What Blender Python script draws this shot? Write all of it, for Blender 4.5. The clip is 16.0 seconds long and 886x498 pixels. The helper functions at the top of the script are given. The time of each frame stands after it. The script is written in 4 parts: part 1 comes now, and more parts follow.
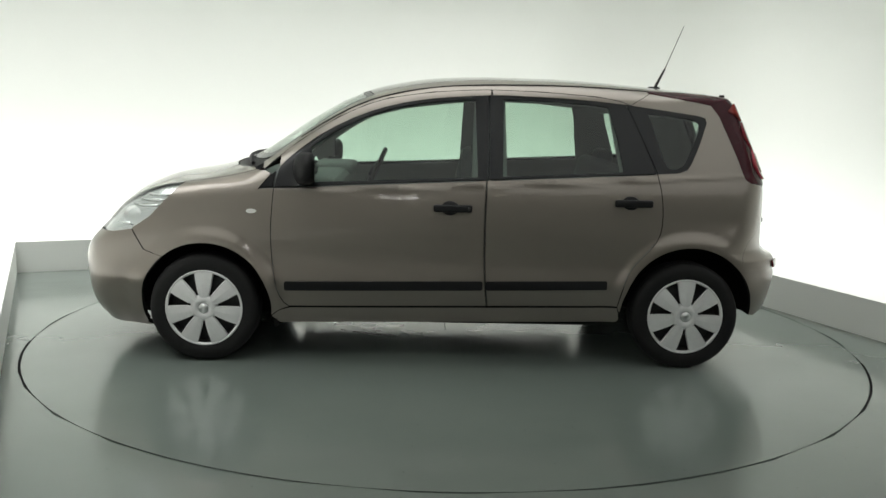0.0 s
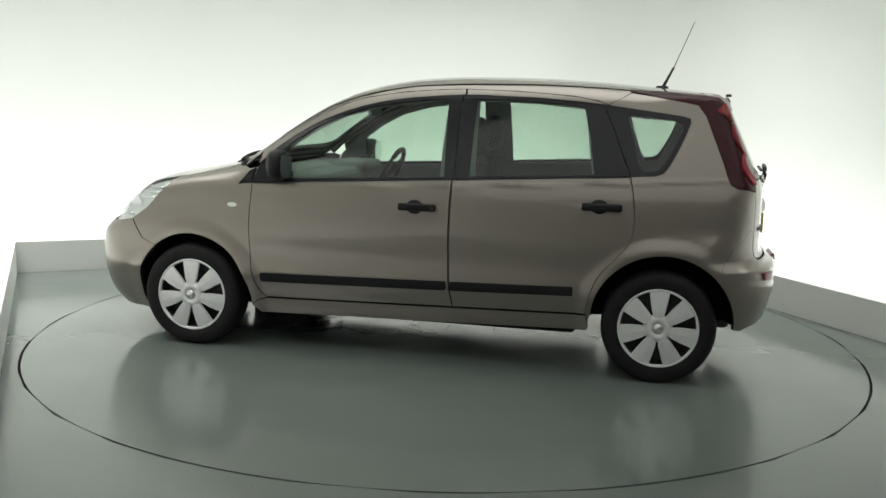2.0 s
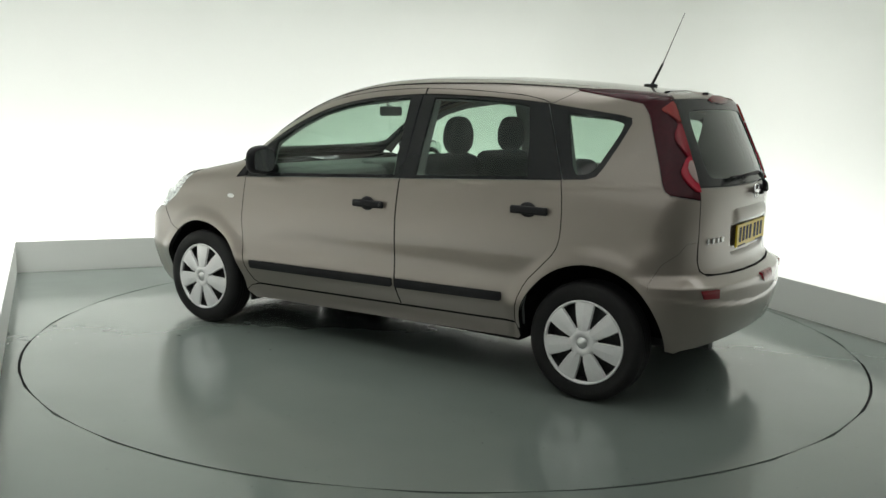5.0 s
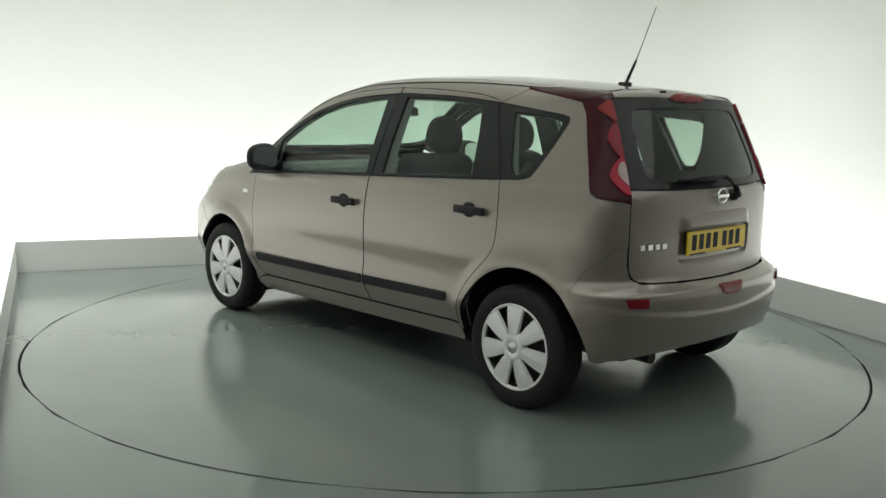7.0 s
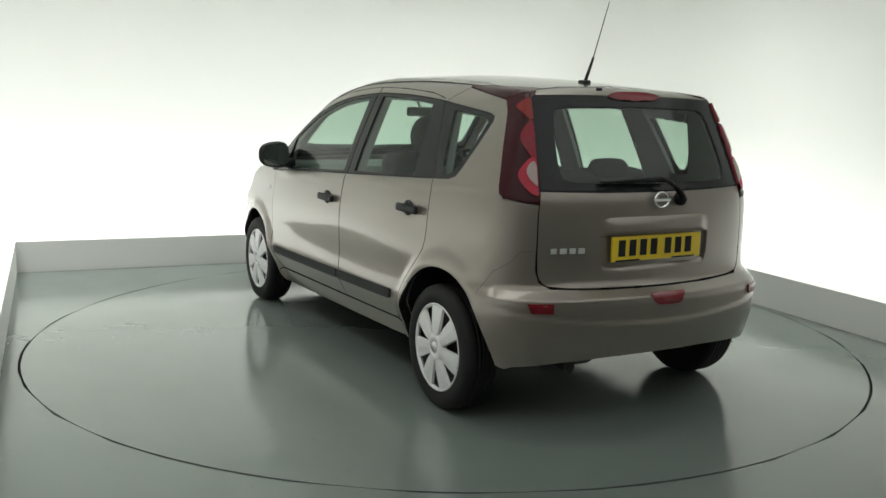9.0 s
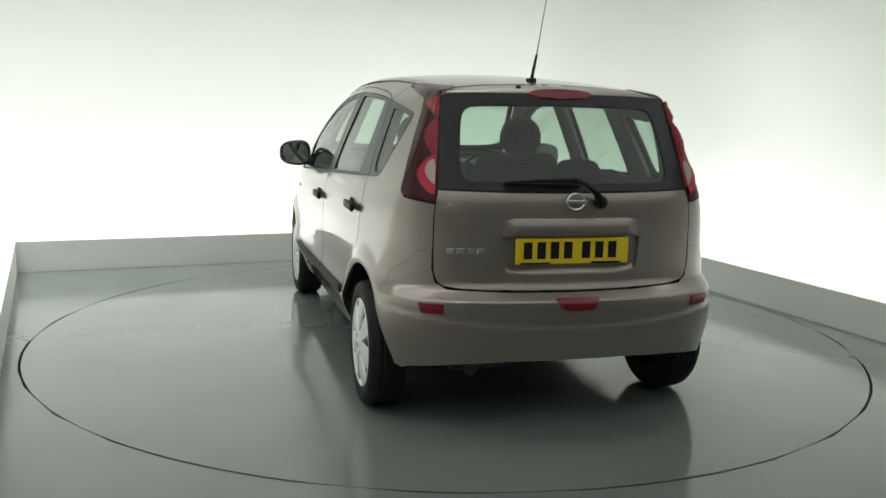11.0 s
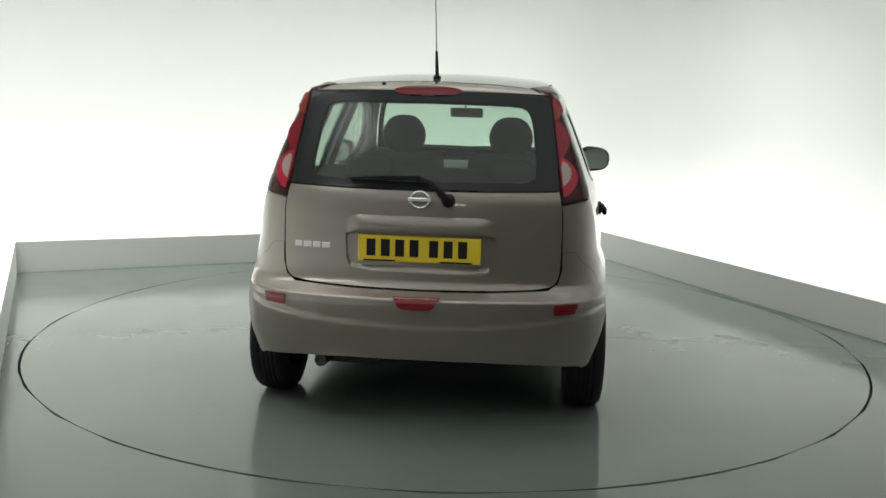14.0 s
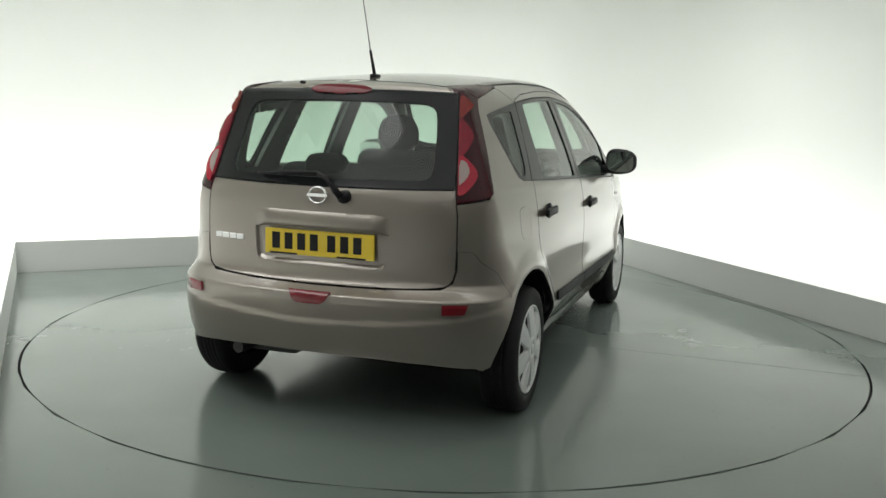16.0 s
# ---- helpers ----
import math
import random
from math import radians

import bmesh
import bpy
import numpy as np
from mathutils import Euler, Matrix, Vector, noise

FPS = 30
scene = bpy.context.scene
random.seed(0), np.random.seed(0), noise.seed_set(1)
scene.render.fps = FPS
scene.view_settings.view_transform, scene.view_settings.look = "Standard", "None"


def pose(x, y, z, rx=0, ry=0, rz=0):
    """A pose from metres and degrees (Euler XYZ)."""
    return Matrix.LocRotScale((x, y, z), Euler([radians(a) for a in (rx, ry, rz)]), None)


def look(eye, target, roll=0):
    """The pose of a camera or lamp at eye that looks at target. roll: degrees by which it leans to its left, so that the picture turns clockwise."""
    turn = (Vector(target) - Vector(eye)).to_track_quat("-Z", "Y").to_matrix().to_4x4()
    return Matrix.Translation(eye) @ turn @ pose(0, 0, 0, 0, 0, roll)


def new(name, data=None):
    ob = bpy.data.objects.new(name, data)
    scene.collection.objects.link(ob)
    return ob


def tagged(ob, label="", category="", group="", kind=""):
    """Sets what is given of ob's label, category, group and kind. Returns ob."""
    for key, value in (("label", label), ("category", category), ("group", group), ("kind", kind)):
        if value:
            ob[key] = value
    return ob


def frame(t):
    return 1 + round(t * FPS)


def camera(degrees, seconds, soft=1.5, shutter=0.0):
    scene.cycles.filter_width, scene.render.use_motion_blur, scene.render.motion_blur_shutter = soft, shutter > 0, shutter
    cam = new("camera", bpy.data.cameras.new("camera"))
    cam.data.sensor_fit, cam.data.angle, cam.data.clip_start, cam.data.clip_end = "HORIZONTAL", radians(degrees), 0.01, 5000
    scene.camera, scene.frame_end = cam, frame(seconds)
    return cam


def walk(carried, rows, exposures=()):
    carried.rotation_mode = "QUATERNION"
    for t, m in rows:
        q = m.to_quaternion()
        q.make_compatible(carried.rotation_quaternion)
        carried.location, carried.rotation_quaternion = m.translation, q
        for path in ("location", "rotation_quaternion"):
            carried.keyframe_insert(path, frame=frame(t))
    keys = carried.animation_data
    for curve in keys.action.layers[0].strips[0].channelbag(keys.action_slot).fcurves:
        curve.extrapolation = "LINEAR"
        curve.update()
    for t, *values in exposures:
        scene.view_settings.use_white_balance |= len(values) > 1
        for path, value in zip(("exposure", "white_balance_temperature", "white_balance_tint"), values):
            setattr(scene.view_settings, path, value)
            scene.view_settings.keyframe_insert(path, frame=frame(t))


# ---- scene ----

# ------------------------------------------------------------------ camera
cam = camera(51.4, 16.0, soft=1.5)
EYE = Vector((0.0, -5.634, 1.420))
YAW, PITCH, ROLL = radians(-0.284), radians(-9.136), 1.456
AIM = EYE + Vector((math.sin(YAW) * math.cos(PITCH), math.cos(YAW) * math.cos(PITCH), math.sin(PITCH)))
walk(cam, [(0.0, look(EYE, AIM, ROLL)), (16.0, look(EYE, AIM, ROLL))], exposures=[(0.0, 0.0), (16.0, 0.0)])

# ------------------------------------------------------------------ light
BAY = radians(23.5)


def bay(a, b, z=0.0):
    """The studio's own axes: a across the bay, b towards its back wall."""
    return Vector((a * math.cos(BAY) - b * math.sin(BAY), a * math.sin(BAY) + b * math.cos(BAY), z))


world = bpy.data.worlds.new("studio_world")
world.use_nodes = True
world.node_tree.nodes["Background"].inputs[0].default_value = (0.9, 1.0, 0.93, 1)
world.node_tree.nodes["Background"].inputs[1].default_value = 0.05
scene.world = world


def softbox(name, a, b, z, sx, sy, watts, tilt=(0, 0), spread=180, colour=(0.992, 1.0, 0.975)):
    data = bpy.data.lights.new(name, "AREA")
    data.shape, data.size, data.size_y, data.energy, data.color = "RECTANGLE", sx, sy, watts, colour
    data.spread = radians(spread)
    ob = new(name, data)
    ob.matrix_world = Matrix.Translation(bay(a, b, z)) @ pose(0, 0, 0, tilt[0], tilt[1], math.degrees(BAY))
    return ob


softbox("ceiling_softbox", 0.0, 0.2, 3.95, 4.6, 4.2, 29, spread=75)
# unseen overhead fills, added to whiten the plinth and the lower walls
softbox("back_fill", 0.0, 3.85, 4.0, 9.0, 1.6, 152, spread=96)
softbox("right_fill", 3.75, 0.4, 4.0, 1.6, 6.5, 72, spread=92)
softbox("left_fill", -3.75, 0.4, 4.0, 1.6, 6.5, 90, spread=96)
# unseen fill, added to lift the car's near side and even its rear glass
softbox("front_fill", -0.4, -4.5, 3.45, 10.0, 4.0, 69, (20, 0))
softbox("tube_light", -3.15, -6.8, 2.36, 0.55, 0.03, 1.0, (80, 0))
softbox("tube_light", -3.15, -6.8, 2.22, 0.55, 0.03, 1.0, (80, 0))

# ------------------------------------------------------------------ materials


def material(name, colour, rough=0.5, metal=0.0, spec=0.5, coat=0.0):
    m = bpy.data.materials.new(name)
    m.use_nodes = True
    b = m.node_tree.nodes["Principled BSDF"]
    b.inputs["Base Color"].default_value = (*colour, 1)
    b.inputs["Roughness"].default_value = rough
    b.inputs["Metallic"].default_value = metal
    b.inputs["Specular IOR Level"].default_value = spec
    b.inputs["Coat Weight"].default_value = coat
    b.inputs["Coat Roughness"].default_value = 0.04
    return m


def varied(m, scale, low, high, detail=4.0, rough=None, bump=0.0, bump_scale=None):
    """Colour that wanders between two values, with roughness and fine relief."""
    t = m.node_tree
    b = t.nodes["Principled BSDF"]
    co = t.nodes.new("ShaderNodeTexCoord")
    n = t.nodes.new("ShaderNodeTexNoise")
    n.inputs["Scale"].default_value, n.inputs["Detail"].default_value = scale, detail
    t.links.new(co.outputs["Object"], n.inputs["Vector"])
    mix = t.nodes.new("ShaderNodeMix")
    mix.data_type = "RGBA"
    mix.inputs[6].default_value, mix.inputs[7].default_value = (*low, 1), (*high, 1)
    t.links.new(n.outputs["Fac"], mix.inputs[0])
    t.links.new(mix.outputs[2], b.inputs["Base Color"])
    if rough:
        r = t.nodes.new("ShaderNodeMapRange")
        r.inputs["From Min"].default_value, r.inputs["From Max"].default_value = 0.3, 0.7
        r.inputs["To Min"].default_value, r.inputs["To Max"].default_value = rough
        n2 = t.nodes.new("ShaderNodeTexNoise")
        n2.inputs["Scale"].default_value, n2.inputs["Detail"].default_value = scale * 0.4, 5.0
        t.links.new(co.outputs["Object"], n2.inputs["Vector"])
        t.links.new(n2.outputs["Fac"], r.inputs["Value"])
        t.links.new(r.outputs["Result"], b.inputs["Roughness"])
    if bump:
        n3 = t.nodes.new("ShaderNodeTexNoise")
        n3.inputs["Scale"].default_value = bump_scale or scale * 8
        t.links.new(co.outputs["Object"], n3.inputs["Vector"])
        bp = t.nodes.new("ShaderNodeBump")
        bp.inputs["Strength"].default_value, bp.inputs["Distance"].default_value = bump, 0.002
        t.links.new(n3.outputs["Fac"], bp.inputs["Height"])
        t.links.new(bp.outputs["Normal"], b.inputs["Normal"])
    return m


def glazing(name, tint, gloss=1.0, haze=0.0):
    """A thin pane: tinted see-through with a Fresnel shine; haze paints in a pale veil of reflected light."""
    m = bpy.data.materials.new(name)
    m.use_nodes = True
    t = m.node_tree
    t.nodes.remove(t.nodes["Principled BSDF"])
    clear, shine = t.nodes.new("ShaderNodeBsdfTransparent"), t.nodes.new("ShaderNodeBsdfGlossy")
    clear.inputs[0].default_value = (*tint, 1)
    shine.inputs["Color"].default_value = (gloss, gloss, gloss, 1)
    shine.inputs["Roughness"].default_value = 0.02
    lw, mix = t.nodes.new("ShaderNodeLayerWeight"), t.nodes.new("ShaderNodeMixShader")
    lw.inputs["Blend"].default_value = 0.5
    power, scale = t.nodes.new("ShaderNodeMath"), t.nodes.new("ShaderNodeMath")
    power.operation, scale.operation = "POWER", "MULTIPLY_ADD"
    power.inputs[1].default_value, scale.inputs[1].default_value, scale.inputs[2].default_value = 5.0, 0.9, 0.045
    t.links.new(lw.outputs["Facing"], power.inputs[0])
    t.links.new(power.outputs[0], scale.inputs[0])
    t.links.new(scale.outputs[0], mix.inputs[0])
    veil, veil_mix = t.nodes.new("ShaderNodeBsdfDiffuse"), t.nodes.new("ShaderNodeMixShader")
    veil.inputs[0].default_value, veil_mix.inputs[0].default_value = (0.8, 0.8, 0.78, 1), haze
    t.links.new(clear.outputs[0], veil_mix.inputs[1])
    t.links.new(veil.outputs[0], veil_mix.inputs[2])
    t.links.new(veil_mix.outputs[0], mix.inputs[1])
    t.links.new(shine.outputs[0], mix.inputs[2])
    t.links.new(mix.outputs[0], t.nodes["Material Output"].inputs["Surface"])
    return m


PAINT = varied(material("beige_metallic_paint", (0.22, 0.19, 0.16), 0.36, 0.6, 0.5, 1.0), 900, (0.195, 0.169, 0.144), (0.250, 0.218, 0.187), 2)
BLACK = varied(material("black_plastic", (0.012, 0.012, 0.013), 0.5, spec=0.22), 300, (0.007, 0.007, 0.008), (0.013, 0.013, 0.014), 2, bump=0.15)
GLOSS = material("black_gloss_trim", (0.01, 0.011, 0.012), 0.22, spec=0.35)
DARK = varied(material("underbody_black", (0.01, 0.01, 0.01), 0.9, spec=0.1), 20, (0.006, 0.006, 0.006), (0.014, 0.014, 0.013))
LINING = varied(material("interior_lining", (0.05, 0.055, 0.055), 0.8), 60, (0.15, 0.162, 0.158), (0.21, 0.222, 0.218))
SEAT = varied(material("seat_cloth", (0.03, 0.032, 0.035), 0.95, spec=0.2), 220, (0.055, 0.058, 0.064), (0.095, 0.099, 0.108), bump=0.4)
TYRE = varied(material("tyre_rubber", (0.018, 0.018, 0.018), 0.65, spec=0.25), 30, (0.006, 0.006, 0.006), (0.012, 0.012, 0.012), bump=0.2)
SILVER = varied(material("silver_wheel_paint", (0.72, 0.72, 0.72), 0.36, 0.2), 40, (0.62, 0.62, 0.615), (0.71, 0.71, 0.705))
BRIGHTRED = varied(material("bright_red_lens", (0.5, 0.012, 0.02), 0.2, 0, 0.3, 0.15), 60, (0.30, 0.010, 0.026), (0.42, 0.016, 0.036))
STEEL = varied(material("dark_steel", (0.05, 0.05, 0.05), 0.5, 0.6), 40, (0.03, 0.03, 0.03), (0.07, 0.07, 0.07))
BADGE = material("satin_badge_metal", (0.66, 0.66, 0.66), 0.28, 1.0)
CHROME = material("chrome", (0.8, 0.8, 0.8), 0.12, 1.0)
DIMRED = varied(material("unlit_red_lens", (0.16, 0.006, 0.012), 0.15, 0, 0.4, 0.3), 60, (0.12, 0.005, 0.010), (0.19, 0.008, 0.015))
RED = varied(material("red_lens", (0.25, 0.006, 0.01), 0.2, 0, 0.3, 0.15), 60, (0.15, 0.005, 0.013), (0.25, 0.009, 0.022))
DEEPRED = varied(material("dark_red_lens", (0.035, 0.003, 0.007), 0.25, 0, 0.25, 0.0), 40, (0.028, 0.003, 0.006), (0.048, 0.004, 0.009))
AMBER = material("amber_lens", (0.22, 0.020, 0.016), 0.2, 0, 0.3, 0.2)
CLEAR = material("clear_lens", (0.36, 0.27, 0.26), 0.2, 0.2, 0.4, 0.2)
REPEATER = material("repeater_lens", (0.75, 0.75, 0.72), 0.2, 0.1, 0.5, 0.3)
PLATE = varied(material("yellow_plate", (0.72, 0.52, 0.02), 0.35), 20, (0.68, 0.48, 0.02), (0.76, 0.56, 0.025))
MIRROR = material("mirror_glass", (0.8, 0.85, 0.83), 0.03, 1.0)
GLASS = glazing("green_tinted_glass", (0.63, 0.75, 0.67), haze=0.0)
# the haze is reflected light put into the rear pane as pale colour
REARGLASS = glazing("veiled_rear_glass", (0.63, 0.74, 0.67), 1.0, haze=0.015)
LAMPGLASS = glazing("headlamp_lens", (0.93, 0.95, 0.95))
REFLECTOR = material("headlamp_reflector", (0.75, 0.76, 0.76), 0.22, 0.8)
WHITE = varied(material("white_studio_paint", (0.82, 0.83, 0.80), 0.75), 0.6, (0.80, 0.815, 0.785), (0.84, 0.845, 0.82), 3)
FLOOR = varied(material("grey_green_floor_paint", (0.21, 0.245, 0.225), 0.12, spec=0.8), 1.1, (0.112, 0.133, 0.120), (0.150, 0.174, 0.160), 6, rough=(0.06, 0.15), bump=0.9, bump_scale=2.6)


def scuffs(m):
    """Fine scuffs and dull patches in the floor's gloss, over its broad variation."""
    t = m.node_tree
    b = t.nodes["Principled BSDF"]
    co = next(n for n in t.nodes if n.bl_idname == "ShaderNodeTexCoord")
    patch, fine = t.nodes.new("ShaderNodeTexNoise"), t.nodes.new("ShaderNodeTexNoise")
    patch.inputs["Scale"].default_value, patch.inputs["Detail"].default_value, patch.inputs["Distortion"].default_value = 1.8, 3.0, 0.3
    fine.inputs["Scale"].default_value, fine.inputs["Detail"].default_value = 38.0, 3.0
    for n in (patch, fine):
        t.links.new(co.outputs["Object"], n.inputs["Vector"])
    ramp = t.nodes.new("ShaderNodeMapRange")
    ramp.inputs["From Min"].default_value, ramp.inputs["From Max"].default_value = 0.40, 0.70
    ramp.inputs["To Min"].default_value, ramp.inputs["To Max"].default_value = 0.0, 0.07
    t.links.new(patch.outputs["Fac"], ramp.inputs["Value"])
    add, add2 = t.nodes.new("ShaderNodeMath"), t.nodes.new("ShaderNodeMath")
    add2.operation = "MULTIPLY_ADD"
    add2.inputs[1].default_value = 0.03
    old = b.inputs["Roughness"].links[0].from_socket
    t.links.new(old, add.inputs[0])
    t.links.new(ramp.outputs["Result"], add.inputs[1])
    t.links.new(fine.outputs["Fac"], add2.inputs[0])
    t.links.new(add.outputs[0], add2.inputs[2])
    t.links.new(add2.outputs[0], b.inputs["Roughness"])
    # darker scuffed spots in the paint
    spot = t.nodes.new("ShaderNodeMapRange")
    spot.inputs["From Min"].default_value, spot.inputs["From Max"].default_value = 0.70, 0.80
    spot.inputs["To Min"].default_value, spot.inputs["To Max"].default_value = 1.0, 0.62
    t.links.new(fine.outputs["Fac"], spot.inputs["Value"])
    mul = t.nodes.new("ShaderNodeMix")
    mul.data_type, mul.blend_type = "RGBA", "MULTIPLY"
    mul.inputs[0].default_value = 1.0
    was = b.inputs["Base Color"].links[0].from_socket
    t.links.new(was, mul.inputs[6])
    t.links.new(spot.outputs["Result"], mul.inputs[7])
    t.links.new(mul.outputs[2], b.inputs["Base Color"])


scuffs(FLOOR)
GROOVE = material("groove_shadow_gap", (0.02, 0.02, 0.02), 0.9)

# ------------------------------------------------------------------ mesh helpers


def finish(bm, name, mat, parent=None, smooth=False, label=""):
    me = bpy.data.meshes.new(name)
    bm.normal_update()
    bm.to_mesh(me)
    bm.free()
    me.materials.append(mat)
    if smooth:
        me.polygons.foreach_set("use_smooth", [True] * len(me.polygons))
    ob = new(name, me)
    if parent:
        ob.parent = parent
    if label:
        tagged(ob, label)
    return ob


def part(name, bm, mat, parent, label="", smooth=False):
    return finish(bm, name, mat, parent, smooth, label)


def box(bm, c, s, bevel=0.0, m=None):
    r = bmesh.ops.create_cube(bm, size=1.0)
    vs = r["verts"]
    bmesh.ops.scale(bm, vec=s, verts=vs)
    if bevel:
        es = list({e for v in vs for e in v.link_edges})
        vs = bmesh.ops.bevel(bm, geom=es, offset=bevel, segments=3, affect="EDGES", profile=0.5)["verts"]
        vs = list({v for v in vs})
    if m is not None:
        bmesh.ops.transform(bm, matrix=m, verts=vs)
    bmesh.ops.translate(bm, vec=c, verts=vs)
    return vs


def lathe(bm, profile, n=64, axis="y"):
    """Turns (radius, height) pairs about the y axis (or z)."""
    rings = []
    for r, h in profile:
        ring = []
        for k in range(n):
            a = 2 * math.pi * k / n
            p = (r * math.cos(a), h, r * math.sin(a)) if axis == "y" else (r * math.cos(a), r * math.sin(a), h)
            ring.append(bm.verts.new(p))
        rings.append(ring)
    for a, b in zip(rings, rings[1:]):
        for k in range(n):
            bm.faces.new((a[k], a[(k + 1) % n], b[(k + 1) % n], b[k]))
    return rings


def tube(bm, pts, radii, n=10):
    pts = [Vector(p) for p in pts]
    rings = []
    for i, p in enumerate(pts):
        d = (pts[min(i + 1, len(pts) - 1)] - pts[max(i - 1, 0)]).normalized()
        u = d.orthogonal().normalized()
        w = d.cross(u)
        r = radii[i] if isinstance(radii, (list, tuple)) else radii
        rings.append([bm.verts.new(p + r * (math.cos(2 * math.pi * k / n) * u + math.sin(2 * math.pi * k / n) * w)) for k in range(n)])
    for a, b in zip(rings, rings[1:]):
        for k in range(n):
            bm.faces.new((a[k], a[(k + 1) % n], b[(k + 1) % n], b[k]))
    bm.faces.new(rings[0][::-1])
    bm.faces.new(rings[-1])


# ------------------------------------------------------------------ studio


def slab(name, pts, z0, z1, mat, label):
    bm = bmesh.new()
    lo = [bm.verts.new(bay(a, b, z0)) for a, b in pts]
    hi = [bm.verts.new(bay(a, b, z1)) for a, b in pts]
    bm.faces.new(lo[::-1])
    bm.faces.new(hi)
    n = len(pts)
    for k in range(n):
        bm.faces.new((lo[k], lo[(k + 1) % n], hi[(k + 1) % n], hi[k]))
    bmesh.ops.recalc_face_normals(bm, faces=bm.faces)
    return tagged(finish(bm, name, mat), label, kind="structure")


L_, R_, B_, STEP = -2.52, 2.50, 2.69, 0.245
FAR, SIDE, FRONT, TOP = 5.6, 5.6, -8.5, 4.2
RT = 2.438


def disc_plate(bm, a0, a1, shift, r, z0, z1):
    """One plate of the turntable top; the joint lies along its edge at 270 degrees."""
    n = max(24, (a1 - a0) // 2)
    ring = [(shift, 0.0)]
    for k in range(n + 1):
        a = radians(a0 + (a1 - a0) * k / n)
        x = r * math.cos(a)
        ring.append((x + shift if abs(x) < 0.01 else x, r * math.sin(a)))
    top = [bm.verts.new((*p, z1)) for p in ring]
    low = [bm.verts.new((*p, z0)) for p in ring]
    bm.faces.new(top)
    for k in range(len(ring)):
        q = (k + 1) % len(ring)
        bm.faces.new((top[k], low[k], low[q], top[q]))
    bmesh.ops.recalc_face_normals(bm, faces=bm.faces)
    bmesh.ops.triangulate(bm, faces=[f for f in bm.faces if len(f.verts) > 4])


def studio():
    # fixed floor round the turntable
    bm = bmesh.new()
    outer = [(L_ - 0.3, FRONT), (R_ + 0.3, FRONT), (R_ + 0.3, B_ + 0.3), (L_ - 0.3, B_ + 0.3)]
    n = 160
    pts, edges = [], []
    for a, b in outer:
        pts.append(Vector(bay(a, b)[:2]))
    edges += [(k, (k + 1) % 4) for k in range(4)]
    for k in range(n):
        a = 2 * math.pi * k / n
        pts.append(Vector(((RT + 0.008) * math.cos(a), (RT + 0.008) * math.sin(a))))
        edges.append((4 + k, 4 + (k + 1) % n))
    from mathutils.geometry import delaunay_2d_cdt
    vs, _, fs = delaunay_2d_cdt(pts, edges, [], 0, 1e-6)[:3]
    verts = [bm.verts.new((v[0], v[1], 0)) for v in vs]
    for f in fs:
        c = sum((vs[i] for i in f), Vector((0, 0))) / 3
        if c.length > RT:
            bm.faces.new([verts[i] for i in f])
    rim = [v for v in verts if abs(v.co.length - RT - 0.008) < 1e-3]
    rim.sort(key=lambda v: math.atan2(v.co.y, v.co.x))
    low = [bm.verts.new((v.co.x, v.co.y, -0.05)) for v in rim]
    for k in range(len(rim)):
        q = (k + 1) % len(rim)
        bm.faces.new((rim[k], rim[q], low[q], low[k]))
    tagged(finish(bm, "floor", FLOOR), "glossy grey-green painted concrete floor round the turntable", kind="structure")
    bm = bmesh.new()
    r = lathe(bm, [(0.01, -0.05), (RT + 0.2, -0.05)], 64, "z")
    tagged(finish(bm, "turntable_pit", GROOVE), "dark pit floor under the turntable gap", kind="structure")
    # raised white plinth and the walls behind it
    slab("plinth_back", [(L_ - 4, B_), (R_ + 4, B_), (R_ + 4, FAR + 0.3), (L_ - 4, FAR + 0.3)], -0.02, STEP, WHITE, "low white studio plinth along the back wall")
    slab("plinth_left", [(L_ - 4, FRONT), (L_, FRONT), (L_, B_ - 0.003), (L_ - 4, B_ - 0.003)], -0.02, STEP, WHITE, "low white studio plinth beside the turntable")
    slab("plinth_right", [(R_, FRONT), (R_ + 4, FRONT), (R_ + 4, B_ - 0.003), (R_, B_ - 0.003)], -0.02, STEP, WHITE, "low white studio plinth beside the turntable")

    # one seamless white wall: left side, rounded corner, back, rounded corner, right side
    path = [(-SIDE, FRONT, 1.0, 0.0)]
    rc = 1.3
    for cx, start in ((-SIDE + rc, 180), (SIDE - rc, 90)):
        for k in range(13):
            a = radians(start - 90 * k / 12)
            path.append((cx + rc * math.cos(a), FAR - rc + rc * math.sin(a), -math.cos(a), -math.sin(a)))
    path.append((SIDE, FRONT, -1.0, 0.0))
    prof = []
    for k in range(15):
        a = math.pi / 2 * k / 14
        prof.append((1.1 - 1.1 * math.sin(a), STEP - 0.0005 + 1.1 - 1.1 * math.cos(a)))
    prof += [(0, TOP), (-0.2, TOP), (-0.2, STEP - 0.0005)]
    bm = bmesh.new()
    rows = [[bm.verts.new(bay(x + nx * d, y + ny * d, z)) for d, z in prof] for x, y, nx, ny in path]
    m = len(prof)
    for p, q in zip(rows, rows[1:]):
        for k in range(m):
            f = bm.faces.new((p[k], p[(k + 1) % m], q[(k + 1) % m], q[k]))
            f.smooth = True
    bm.faces.new(rows[0])
    bm.faces.new(rows[-1][::-1])
    bmesh.ops.recalc_face_normals(bm, faces=bm.faces)
    wall = tagged(finish(bm, "wall_back", WHITE), "seamless white studio wall curving into the plinth", kind="structure")
    wall.data.set_sharp_from_angle(angle=radians(40))
